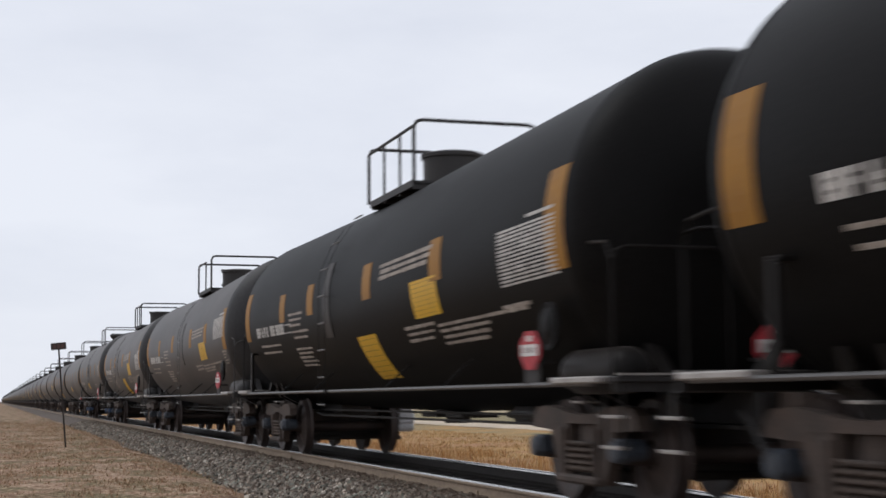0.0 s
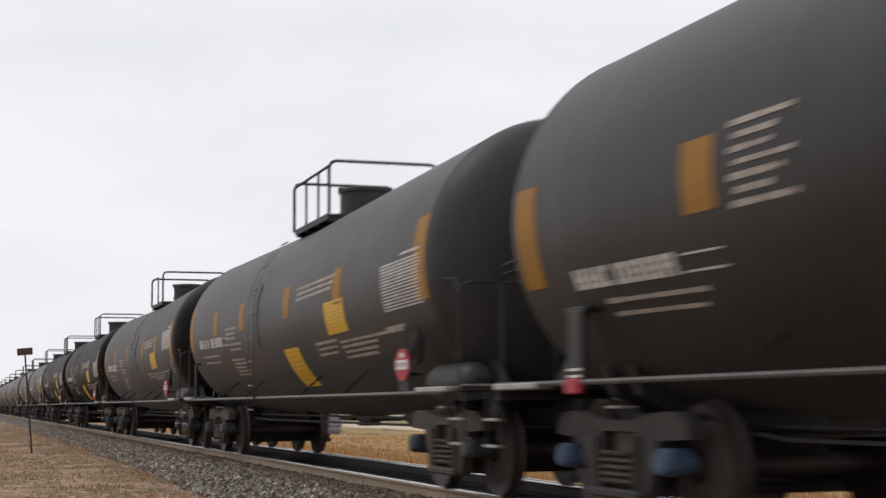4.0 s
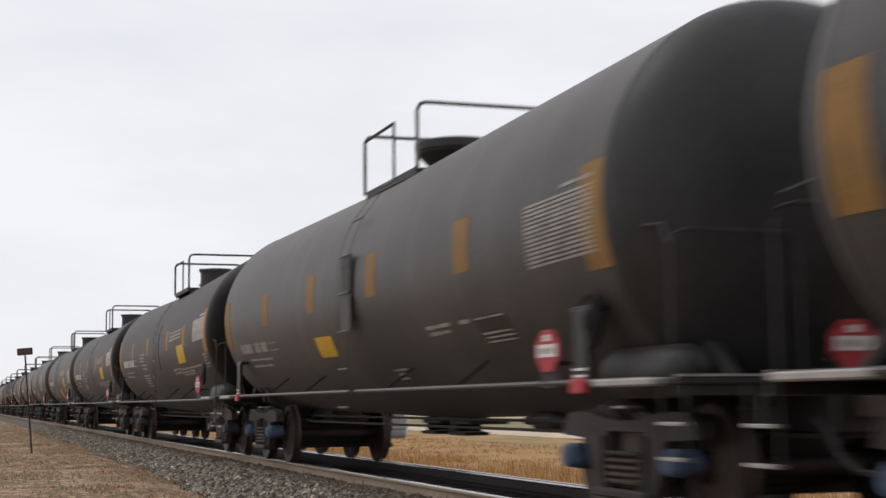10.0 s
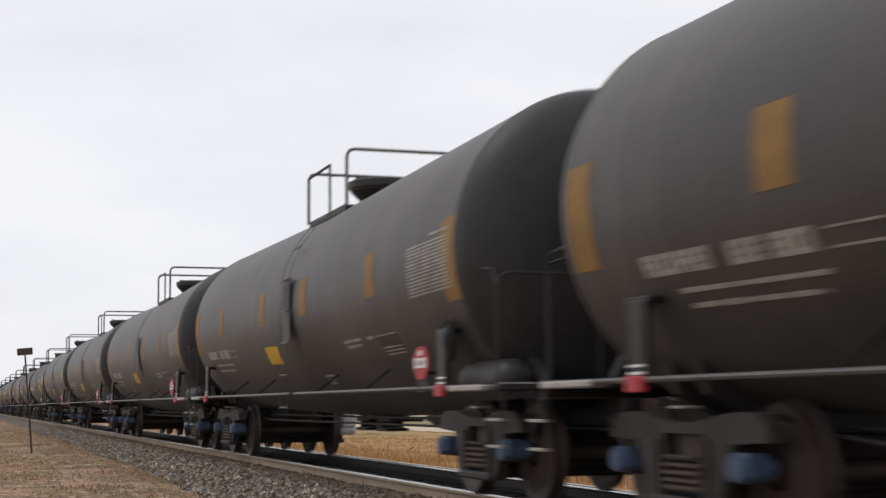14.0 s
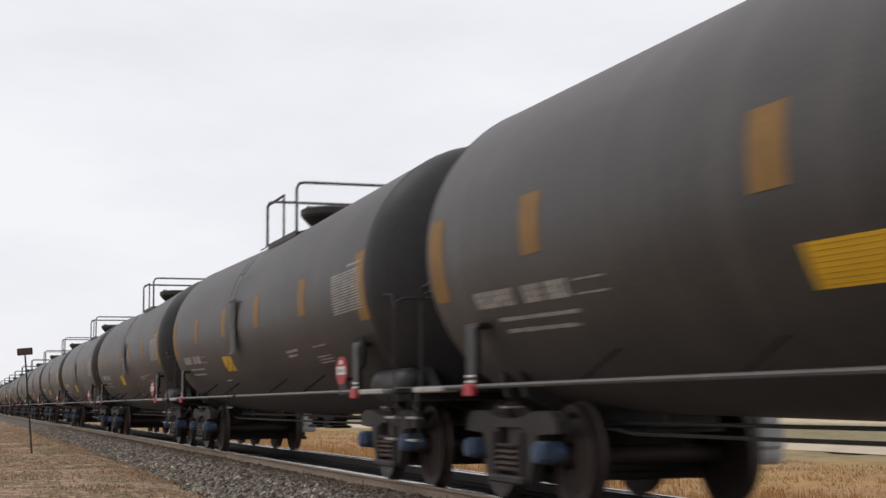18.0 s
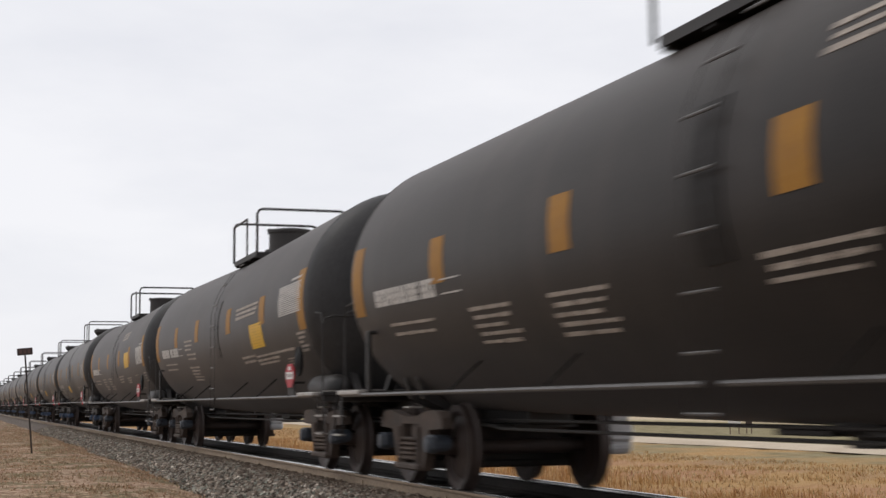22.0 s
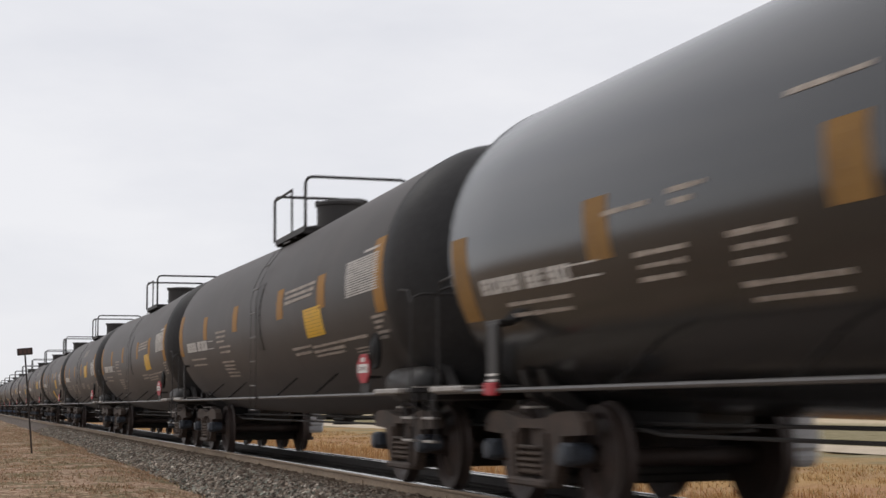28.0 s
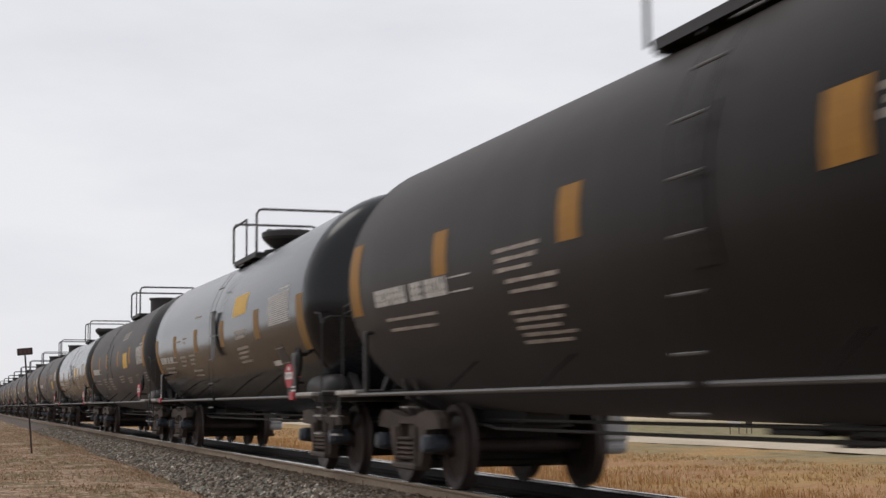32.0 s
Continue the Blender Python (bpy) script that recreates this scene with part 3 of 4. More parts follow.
KINDS = {
    "long": reflectors((4.25, 2.12, -1.25, -4.18), 11, -6, 20, -13) + data_block(-6.16, -7.55, 4.5, -14) + [
        ("y", -3.22, -4.18, -3.8, -19.5), ("y", -0.42, -1.32, -22.8, -47.5),
        ("b", 6.65, 3.75, -9.5, 6.4)] + lines(6.5, 4.75, -18.6, 2, 4.5) + lines(3.2, 2.15, -3.2, 3, 3.2) + lines(3.0, 1.9, -13.7, 2, 3.5) + lines(3.1, 1.95, -24.2, 5, 2.7, 0.8)
        + lines(-1.9, -4.1, 7.8, 3, 2.8, 1.1) + lines(-2.65, -3.8, -22.8, 3, 3.0) + lines(-3.9, -6.6, -23.4, 1, 3) + lines(-3.9, -5.5, -26.2, 3, 2.8) + lines(-6.0, -6.7, -21.5, 1, 3),
    "square": reflectors((4.40, 1.28, -2.36, -4.88), 10.7, -5.8, 18, -14) + data_block(-6.16, -7.55, 11.5, -3.8) + [
        ("y", -3.86, -4.83, -4.2, -18.9), ("b", 6.75, 3.75, -9.3, 7.0)] + lines(6.5, 4.75, -18.6, 2, 4.5) + lines(3.2, 2.15, -3.2, 3, 3.2) + lines(3.0, 1.9, -13.7, 2, 3.5) + lines(3.1, 1.95, -24.2, 5, 2.7, 0.8)
        + lines(-2.7, -4.6, 7.8, 3, 2.8, 1.1) + lines(-2.75, -3.85, -23.4, 2, 3.2) + lines(-3.95, -6.65, -23.6, 1, 3) + lines(-3.9, -5.5, -26.6, 2, 2.4) + lines(-7.1, -7.6, -15.4, 5, 2.4) + [("p", -5.9, -6.6, -22, -32.2)],
    "plated": reflectors((4.80, 1.40, -1.58, -4.66), 9.5, -8.8, 12, -17.5) + data_block(-6.25, -7.57, 5.5, -12.5) + [
        ("y", 1.46, 0.60, -21.2, -31.6), ("b", 6.7, 4.1, -20.2, 5.6)] + lines(6.3, 4.6, -27.5, 2, 4.2) + lines(-3.2, -3.95, -25.6, 2, 2.6) + lines(-4.2, -4.5, -25.5, 1, 2.6) + [("p", -4.6, -5.35, -24.3, -34.8)] + lines(-1.3, -1.8, -42.0, 3, 2.4, 0.7),
    "early": reflectors((4.6, 2.05, -1.1, -4.58), 9.5, -8.8, 12, -17.5) + data_block(-6.25, -7.57, 5.0, -12.0) + [
        ("y", 2.35, 1.50, -21.6, -32.0), ("b", 6.7, 4.1, -20.2, 5.6)] + lines(6.3, 4.6, -27.5, 2, 4.2) + lines(-3.0, -3.7, -25.6, 2, 2.6) + [("p", -4.6, -5.35, -24.3, -34.8)],
    "high": reflectors((4.62, 1.58, -1.74, -4.48), 8.8, -8.4, 16, -14.5) + data_block(-6.11, -7.48, 5.5, -10.6) + [
        ("y", -3.23, -4.25, 4.0, -11.9), ("b", 6.85, 4.15, -9.2, 7.0)] + lines(6.5, 5.0, -20.9, 2, 4.2) + lines(3.9, 2.85, -20.5, 5, 3.2) + lines(2.0, 0.9, -20.8, 5, 3.3) + lines(-1.95, -3.6, 27.0, 3, 3.2, 1.0)
        + lines(-1.25, -2.4, -20.5, 3, 3.1) + lines(-3.2, -4.15, -23.6, 3, 2.5) + lines(-7.05, -7.6, -21, 4, 2.7) + [("p", -5.15, -5.95, -20.5, -38)],
    "gloss": reflectors((4.6, 1.68, -1.34, -4.5), 4.0, -13.5, 5, -25) + data_block(-5.46, -6.87, 8.5, -7.4) + [
        ("y", -2.45, -3.60, 17.2, 4.0), ("b", 7.1, 4.75, -14.5, 5.4)] + lines(6.6, 5.2, -21.5, 2, 3.8) + lines(4.4, 3.7, -1.5, 1, 3) + lines(3.4, 2.9, -0.5, 2, 3) + lines(4.0, 3.2, -14.5, 3, 3.4) + lines(2.7, 2.0, -14.5, 3, 3.4)
        + lines(2.0, 1.2, 13.3, 1, 3) + lines(2.7, 1.6, -27.0, 2, 4) + lines(-2.6, -3.6, -6.6, 2, 3.4, 1.2) + lines(-2.63, -3.6, -17, 4, 3, 1.0) + [("p", -5.54, -6.05, -20, -37), ("h", -5.02, -5.5, -28.5, -31.5), ("r", -5.57, -6.06, -38.6, -41)],
    "listed": reflectors((4.7, 1.4, -1.37, -4.36), 7.5, -9.5, 11, -19.5) + [
        ("y", 1.52, 0.78, -19.8, -33.2), ("b", 6.8, 4.7, -19.8, 5.8)] + lines(6.4, 4.9, -27, 2, 4) + lines(-2.25, -4.5, 11.0, 9, 3.6, 1.5) + lines(4.3, 3.6, 8.0, 7, 3.0, 0.9) + lines(-2.0, -2.7, -38, 2, 3),
}
LABEL = {
    "long": "black tank car with a long yellow label low on its side",
    "square": "dusty black tank car with a square yellow label and amber reflectors",
    "plated": "dusty grey tank car with a small yellow label beside its ladder",
    "early": "dusty dark tank car with a yellow label below its ladder",
    "high": "brownish black tank car with a yellow label between amber reflectors",
    "gloss": "glossy bluish-grey tank car that reflects the bright sky",
    "listed": "dark grey tank car with lines of white lettering behind its ladder",
}
LADDER = {"long": 1.02, "square": -0.70, "plated": -0.62, "early": 0.62, "high": -0.74, "gloss": -0.66, "listed": -0.30}
INK = material("dark_label_ink", (0.42, 0.26, 0.02), (0.28, 0.17, 0.012), 6, 0.6)
SPRING = material("dusty_spring_steel", (0.17, 0.13, 0.105), (0.08, 0.06, 0.05), 6, 0.7, 0.2)


def markings(car, kind, faint, at, own, back=0.0):
    names = {"o": ("reflector", DULL if kind in ("plated", "early", "gloss") else ORANGE), "y": ("warning_label", YELLOW), "r": ("small_label", RED), "h": ("small_label", PALE)}
    for i, (k, y0, y1, a, b) in enumerate(KINDS[kind]):
        key, drop, mid = (kind, i), math.degrees(slope((y0 + y1) / 2) / RT), ZC + slope((y0 + y1) / 2)
        a -= drop
        b -= drop if k in "oyrhpD" else 0.0
        if k in names:
            move = 0.0 if not own else own[1] if k == "y" else own[0][i] - (y0 + y1) / 2 if i < 4 else 0.0
            ob = shared(names[k][0], key, lambda bm: shell_patch(bm, y0, y1, a, b), names[k][1], car, at @ pose(0, move, slope((y0 + y1) / 2 + move) - slope((y0 + y1) / 2)) @ (Matrix.Translation((0, 0, mid)) @ pose(0, 0, 0, 0, own[3] if own and len(own) > 3 and k == "y" else 0) @ Matrix.Translation((0, 0, -mid))))
            if k == "y":
                rows = 8
                for j in range(rows):
                    aa = a + (b - a) * (j + 0.7) / (rows + 0.4)
                    shared("label_line", (key, j), lambda bm: words(bm, y0 - 0.07, y1 + 0.07, aa, abs(a - b) * 0.016, j, 0.006), INK, ob)
        elif k == "w":
            shared("lettering", key, lambda bm: words(bm, y0, y1, a, b, i), DUSTY if faint is WHITE else faint, car, at @ pose(0, back, slope(y1 + back) - slope(y1)) if 1.5 < y1 < 3.0 else at)
        elif k == "D":
            shared("data_stencil", key, lambda bm: (words(bm, y0 - 0.75, y1, a + 2.6, 1.1, 40), [words(bm, y0, y1, a - (a - b) * q / 14, 0.85, q) for q in range(15)]), faint, car, at, "block of small white stencilled lines", kind="stuff")
        elif k == "b":
            shared("lettering", key, lambda bm: (glyphs(bm, y0, y0 - (y0 - y1) * 0.42, a, b, i), glyphs(bm, y0 - (y0 - y1) * 0.445, y1 + 0.42, a, b, i + 9)), faint, car, at, kind="stuff")
            for j in (0, 1):
                shared("lettering", (key, j), lambda bm: words(bm, y1 + 0.40, y1 - 0.15, a + (0.33 - 0.75 * j) * b, 0.7, 31 + j), faint, car, at)
        else:
            panel = shared("stencil_panel", key, lambda bm: shell_patch(bm, y0, y1, a, b, 0.003, -0.10), PAINT["umber"], car, at, "brown panel with stencilled lines")
            for q, z in enumerate((0.08, 0.62, 0.78, 0.94)):
                shared("panel_line", (key, q), lambda bm: words(bm, y0 - 0.10 * z - 0.02, y1 - 0.10 * z + 0.02, a + (b - a) * z, 0.7, 5 + q, 0.006), DUSTY, panel)


# cars whose sheets sit elsewhere: the four reflectors, how far the yellow label is moved, the ladder
OWN = {7: ((4.6, 1.55, -1.42, -4.58), -0.17, 0.42), 13: ((4.35, 1.35, -1.58, -4.66), 0.0, -0.62), 18: ((4.75, 2.2, -1.25, -4.18), -0.27, 1.02), -3: ((4.45, 2.07, -1.38, -4.47), 0.42, 0.85), 4: ((4.44, 1.61, -1.95, -4.89), 0.0, -0.74), 6: ((5.17, 1.55, -1.9, -5.06), -0.1, -0.62), -2: ((4.54, 1.38, -1.40, -4.41), 0.28, -0.5, -11.5), 9: ((4.87, 1.38, -1.75, -4.6), -0.35, -0.62), 10: ((4.9, 1.31, -1.46, -4.80), 0.0, -0.62)}


# cars whose small lines of writing sit further back
LINES = {14: -0.36, -5: -0.30}


def tank_car(kind, paint, shift, n):
    """One car; y points to the train's head, the camera sees its -x side."""
    car = tagged(new("tank_car"), LABEL[kind], "tank car", "tank cars of the train")
    big = kind in ("plated", "early", "gloss", "listed")
    wide = Matrix.Translation((0, 0, ZC + 0.045)) @ Matrix.Diagonal((1.03, 1, 1.03, 1)) @ Matrix.Translation((0, 0, -ZC)) if kind in ("plated", "early", "listed") else Matrix()
    shared("tank", "tank", make_tank, PAINT[paint], car, wide, smooth=True)
    for y in (-HEAD, HEAD):
        shared("weld_band", "band", make_band, PAINT[paint], car, wide @ pose(0, y, slope(y)))
    shared("tank_head", "head", make_head, PAINT[paint] if paint in ("jet", "gloss") or paint == "black" and n > 0 else HEAD_SHADE, car, wide @ pose(0, -HEAD, ZC + slope(HEAD)), "dished tank head in a dark tone with the gap's shade put in", smooth=True)
    iron = PAINT["black"] if paint == "jet" else FRAME
    sets, rise = [], 1.075 if kind in ("plated", "early", "listed") else 1.032
    for s in (-1, 1):
        shared("stub_sill", "sill", lambda bm: (box(bm, (0, 0, 0.86), (0.50, 3.2, 0.34), bevel=0.02), box(bm, (0, 0, 0.68), (0.70, 3.0, 0.03))), FRAME, car, pose(0, s * 7.0, 0))
        shared("saddle", "saddle", lambda bm: prism(bm, [(-0.98, 0.98), (-1.05, 1.22), (-0.95, 1.12), (-0.6, 0.88), (0.6, 0.88), (0.95, 1.12), (1.05, 1.22), (0.98, 0.98), (0.5, 0.74), (-0.5, 0.74)], "y", -0.05, 0.05), iron, car, pose(0, s * 6.75, 0))
        shared("saddle", "saddle", None, iron, car, pose(0, s * 7.2, 0))
        shared("head_brace", "brace", lambda bm: prism(bm, [(0.0, 1.05), (0.12, 1.05), (-0.95, 1.95), (-1.05, 1.88)], "x", -0.05, 0.05), iron, car, pose(-0.9, s * 8.35, 0, 0, 0, 0 if s > 0 else 180))
        shared("head_brace", "brace", None, iron, car, pose(0.9, s * 8.35, 0, 0, 0, 0 if s > 0 else 180))
        cp = shared("coupler", "coupler", lambda bm: box(bm, (0, 0.15, 0.88), (0.15, 0.7, 0.17), bevel=0.02), RUST, car, pose(0, s * 8.55, 0, 0, 0, 0 if s > 0 else 180))
        shared("knuckle", "knuckle", lambda bm: (box(bm, (0.04, 0.50, 0.88), (0.30, 0.20, 0.27), bevel=0.05), box(bm, (-0.10, 0.60, 0.88), (0.09, 0.20, 0.25), bevel=0.03)), RUST, cp)
        shared("end_platform", "endplat", lambda bm: (box(bm, (0, 0, 1.06), (2.9, 0.60, 0.05), bevel=0.01), box(bm, (0, 0.26, 1.0), (2.9, 0.03, 0.07))), FRAME, car, pose(0, s * 8.3, 0, 0, 0, 0 if s > 0 else 180))
        shared("platform_edge", "platedge", lambda bm: box(bm, (0, 0, 1.098), (2.86, 0.035, 0.018)), BRIGHT, car, pose(0, s * 8.585, 0), "pale worn edge of the end platform")
        shared("uncoupling_lever", "lever", lambda bm: tube(bm, [(-1.44, 0.0, 0.80), (-1.44, 0.0, 0.95), (-1.38, 0.0, 0.965), (-0.35, 0.0, 0.965), (-0.20, 0.05, 0.93), (-0.12, 0.12, 0.93)], 0.013, 6), STEEL, car, pose(0, s * 8.66, 0, 0, 0, 0 if s > 0 else 180))
        for e in (0, 1):
            shared("end_handrail", ("endrail", e), lambda bm: (end_rail(bm), bmesh.ops.scale(bm, vec=(-1 if e else 1, 1, 1), verts=bm.verts), bmesh.ops.recalc_face_normals(bm, faces=bm.faces)), iron, car, pose(0, s * 8.50, 0, 0, 0, 0 if s > 0 else 180))
        shared("air_hose", "hose", lambda bm: tube(bm, [(0.35, 0, 0.80), (0.37, 0.18, 0.72), (0.36, 0.32, 0.55), (0.30, 0.45, 0.45), (0.2, 0.55, 0.44)], 0.025, 6), FRAME, car, pose(0, s * 8.5, 0, 0, 0, 0 if s > 0 else 180))
        sets += truck(car, s * 6.98, BLUE if kind in ("plated", "early", "listed") else CAP)
        for e in (-1, 1):
            shared("step_plate", "stepplate", lambda bm: box(bm, (0, 0, 1.06), (0.16, 0.95, 0.055), bevel=0.012), BRIGHT, car, pose(e * 1.46, s * 7.95, 0), "pale worn steel step plate")
            step = shared("sill_step", "sillstep", lambda bm: tube(bm, [(0, -0.17, 1.03), (0, -0.17, 0.55), (0, 0.17, 0.55), (0, 0.17, 1.03)], 0.011, 6), iron, car, pose(e * 1.47, s * 8.60, 0))
            for z in (0.78, 0.55):
                shared("tread", ("tread", z), lambda bm: box(bm, (0, 0, z), (0.08, 0.32, 0.024), bevel=0.004), BRIGHT, step, None, "pale worn steel tread")
            if big:
                shared("corner_post", "post", lambda bm: (box(bm, (0, 0, 1.34), (0.05, 0.26, 0.56), bevel=0.01), box(bm, (0.06, 0, 1.62), (0.16, 0.34, 0.05), bevel=0.01)), PAINT["brown"], car, pose(e * 1.48, (6.75 if s > 0 else -7.20), 0), "dark grey steel post beside the end platform")
                shared("post_reflector", "postred", lambda bm: box(bm, (0, 0, 1.045), (0.05, 0.24, 0.115), bevel=0.01), RED, car, pose(e * 1.52, 6.75 if s > 0 else -7.20, 0), "red reflector at the post's foot")
                for z in (1.12, 1.17):
                    shared("post_stripe", ("poststripe", z), lambda bm: box(bm, (0, 0, z), (0.01, 0.22, 0.02)), PALE, car, pose(e * 1.511, 6.75 if s > 0 else -7.20, 0))
            elif s > 0:
                shared("corner_post", "darkpost", lambda bm: (box(bm, (0, 0, 1.40), (0.05, 0.09, 0.68), bevel=0.01), box(bm, (0.05, 0, 1.74), (0.14, 0.11, 0.04), bevel=0.01)), iron, car, pose(e * 1.47, 7.22, 0, 0, 0, 0 if e < 0 else 180))
            shared("side_pipe", ("pipe", kind, s), lambda bm: tube(bm, [(0, s * 8.3, rise), (0, s * 0.12 + LADDER[kind], rise)], 0.022, 8), STEEL, car, pose(e * 1.50, 0, 0), "grey steel pipe rail")
            for k in (2.0, 4.35):
                shared("pipe_bracket", ("bracket", rise), lambda bm: tube(bm, [(-1.50, 0, rise), (-1.07, 0, 1.40)], 0.013, 5), PAINT["black"], car, pose(0, s * k, 0, 0, 0, 0 if e < 0 else 180))
    # brake gear and outlet under the tank
    shared("brake_rod", "rod1", lambda bm: tube(bm, [(-0.45, -6.0, 0.745), (-0.45, 6.0, 0.745)], 0.016, 6), FRAME, car)
    shared("train_pipe", "rod2", lambda bm: tube(bm, [(-0.60, -5.7, 0.70), (-0.60, -5.3, 0.66), (-0.60, 5.3, 0.66), (-0.60, 5.7, 0.70)], 0.016, 6), FRAME, car)
    shared("outlet_valve", "outlet", lambda bm: (lathe(bm, [(0.30, 0.80), (0.30, 0.72), (0.18, 0.69), (0.16, 0.64), (0.19, 0.63), (0.19, 0.60)], Matrix(), 18), box(bm, (0, 0.55, 0.70), (0.5, 0.7, 0.05), bevel=0.01), box(bm, (0, -0.55, 0.70), (0.5, 0.7, 0.05), bevel=0.01)), FRAME, car, pose(0, -0.3, 0))
    if kind in ("plated", "early", "listed"):
        for y in (0.65, -0.45):
            shared("outlet_skid", "skid", lambda bm: prism(bm, [(-0.32, 0.555), (-0.26, 0.535), (0.26, 0.535), (0.32, 0.555), (0.30, 0.575), (0.05, 0.585), (0.03, 0.80), (-0.03, 0.80), (-0.05, 0.585), (-0.30, 0.575)], "x", -0.16, 0.16), PAINT["black"], car, pose(0, y, 0), "black skid plate under the outlet")
    shared("brake_cylinder", "brakecyl", lambda bm: lathe(bm, [(0.04, -0.55), (0.10, -0.40), (0.11, -0.38), (0.11, 0.10), (0.05, 0.16), (0.04, 0.5)], Matrix.Translation((-0.30, 0, 0.74)) @ pose(0, 0, 0, -90), 16), FRAME, car, pose(0, -3.6, 0))
    shared("air_reservoir", "reservoir", lambda bm: lathe(bm, [(0.03, -0.66), (0.12, -0.63), (0.17, -0.55), (0.19, -0.46), (0.19, 0.46), (0.17, 0.55), (0.12, 0.63), (0.03, 0.66)], Matrix.Translation((-1.12, 0, 1.14)) @ pose(0, 0, 0, -90), 20), PAINT["black" if paint == "jet" else "grey"], car, pose(0, -7.65, 0), "rounded air reservoir on the end platform", smooth=True)
    shared("hand_brake", "handwheel", lambda bm: lathe(bm, [(0.05, -0.02), (0.16, -0.03), (0.20, -0.02), (0.21, 0.0), (0.20, 0.02), (0.16, 0.015), (0.05, 0.04)], pose(-1.47, 0, 1.52, 0, -90), 22), PAINT["jet"], car, pose(0, -7.32, 0), "black hand brake wheel")
    # hazard placards in holders on both sides and ends
    low = -6.62 if kind in ("plated", "early", "listed") else -7.0
    for m in (pose(-1.52, low, 1.33, 0, 0, 6), pose(1.52, low, 1.33, 0, 0, 186), pose(-0.12, -8.66, 1.31, 0, 0, 90), pose(0.12, 8.66, 1.31, 0, 0, -90)):
        holder = shared("placard", "placard", make_placard, RED, car, m, "red diamond placard with a white middle")
        shared("placard_band", "placband", lambda bm: box(bm, (-0.011, 0, 0), (0.006, 0.30, 0.10)), PALE, holder, None, "white middle field")
        shared("placard_mark", "placmark", lambda bm: box(bm, (-0.011, 0, 0.10), (0.006, 0.09, 0.05)), PALE, holder, None)
        shared("placard_line", "placline", lambda bm: [box(bm, (-0.016, 0.09 - 0.06 * q, 0), (0.004, 0.022, 0.045)) for q in range(4)], DIGIT, holder, None, kind="stuff")
        shared("placard_holder", "placholder", lambda bm: (box(bm, (0.02, 0, -0.1), (0.02, 0.28, 0.40), bevel=0.01), box(bm, (0.10, 0.1, -0.1), (0.16, 0.03, 0.03)), box(bm, (0.10, -0.1, -0.1), (0.16, 0.03, 0.03))), FRAME, holder, None)
    # walkway, guard rails and valve housing on the crown
    for e in (-1, 1):
        shared("walkway", "walkway", lambda bm: (box(bm, (-0.62, 0, 3.735), (0.46, 2.2, 0.035)), [box(bm, (-0.84 + 0.44 * q, 0, 3.72), (0.02, 2.2, 0.09)) for q in (0, 1)], [box(bm, (-0.62, -1.05 + 0.7 * q, 3.68), (0.42, 0.06, 0.07)) for q in range(4)]), FRAME, car, pose(0, 0, LOW, 0, 0, 0 if e < 0 else 180))
        shared("guard_rail", ("guard", big and e > 0), lambda bm: guard(bm, 0.84, 0.0), STEEL if big else FRAME, car, pose(0, 1.2 if e > 0 else -1.12, LOW))
        if kind == "long":
            shared("side_rail", "siderail", lambda bm: tube(bm, [(-0.84, -1.08, 4.46), (-0.84, 1.08, 4.46)], 0.022, 6), FRAME, car, pose(0, 0, LOW, 0, 0, 0 if e < 0 else 180))
            for q in (-0.35, 0.45):
                shared("rail_post", "railpost", lambda bm: tube(bm, [(-0.84, 0, 3.74), (-0.84, 0, 4.46)], 0.018, 6), FRAME, car, pose(0, e * q, LOW, 0, 0, 0 if e < 0 else 180))
        else:
            shared("side_rail", ("shortrail", e), lambda bm: tube(bm, [(e * 0.84, -0.15, 4.46), (e * 0.84, 1.2, 4.46)], 0.022, 6), FRAME, car, pose(0, 0, LOW))
            shared("rail_post", "railpost", lambda bm: tube(bm, [(-0.84, 0, 3.74), (-0.84, 0, 4.46)], 0.018, 6), FRAME, car, pose(0, -0.15, LOW, 0, 0, 0 if e < 0 else 180))
    if big and kind != "listed":
        h = shared("valve_housing", "bowl", lambda bm: lathe(bm, [(0.30, TOP - 0.08), (0.30, TOP + 0.08), (0.40, TOP + 0.15), (0.51, TOP + 0.26), (0.52, TOP + 0.29), (0.54, TOP + 0.30), (0.54, TOP + 0.40), (0.46, TOP + 0.43), (0.05, TOP + 0.45)], Matrix(), 28), FRAME, car, pose(0, -0.15, LOW), "black flared valve bonnet")
    else:
        h = shared("valve_housing", "housing", lambda bm: lathe(bm, [(0.41, TOP - 0.1), (0.41, TOP + 0.38), (0.44, TOP + 0.38), (0.44, TOP + 0.43), (0.37, TOP + 0.455), (0.05, TOP + 0.47)], Matrix(), 28), FRAME, car, pose(0, -0.15, LOW), "black cylindrical valve housing")
    shared("lid_bolt", "lidbolt", lambda bm: box(bm, (-0.40, 0, TOP + 0.43), (0.10, 0.06, 0.07), bevel=0.01), FRAME, h)
    shared("manway", "manway", lambda bm: lathe(bm, [(0.28, TOP - 0.05), (0.28, TOP + 0.12), (0.31, TOP + 0.12), (0.31, TOP + 0.16), (0.05, TOP + 0.18)], Matrix(), 22), FRAME, car, pose(0, 0.75, LOW))
    own = OWN.get(n)
    side_ladder(car, own[2] if own else LADDER[kind], big, wide, PAINT[paint])
    markings(car, kind, FAINT if kind in ("plated", "early") else WHITE, wide, own, LINES.get(n, 0.52 if kind == "long" else 0.0))
    car["start"] = FIRST + CAR * n + shift
    return car, sets


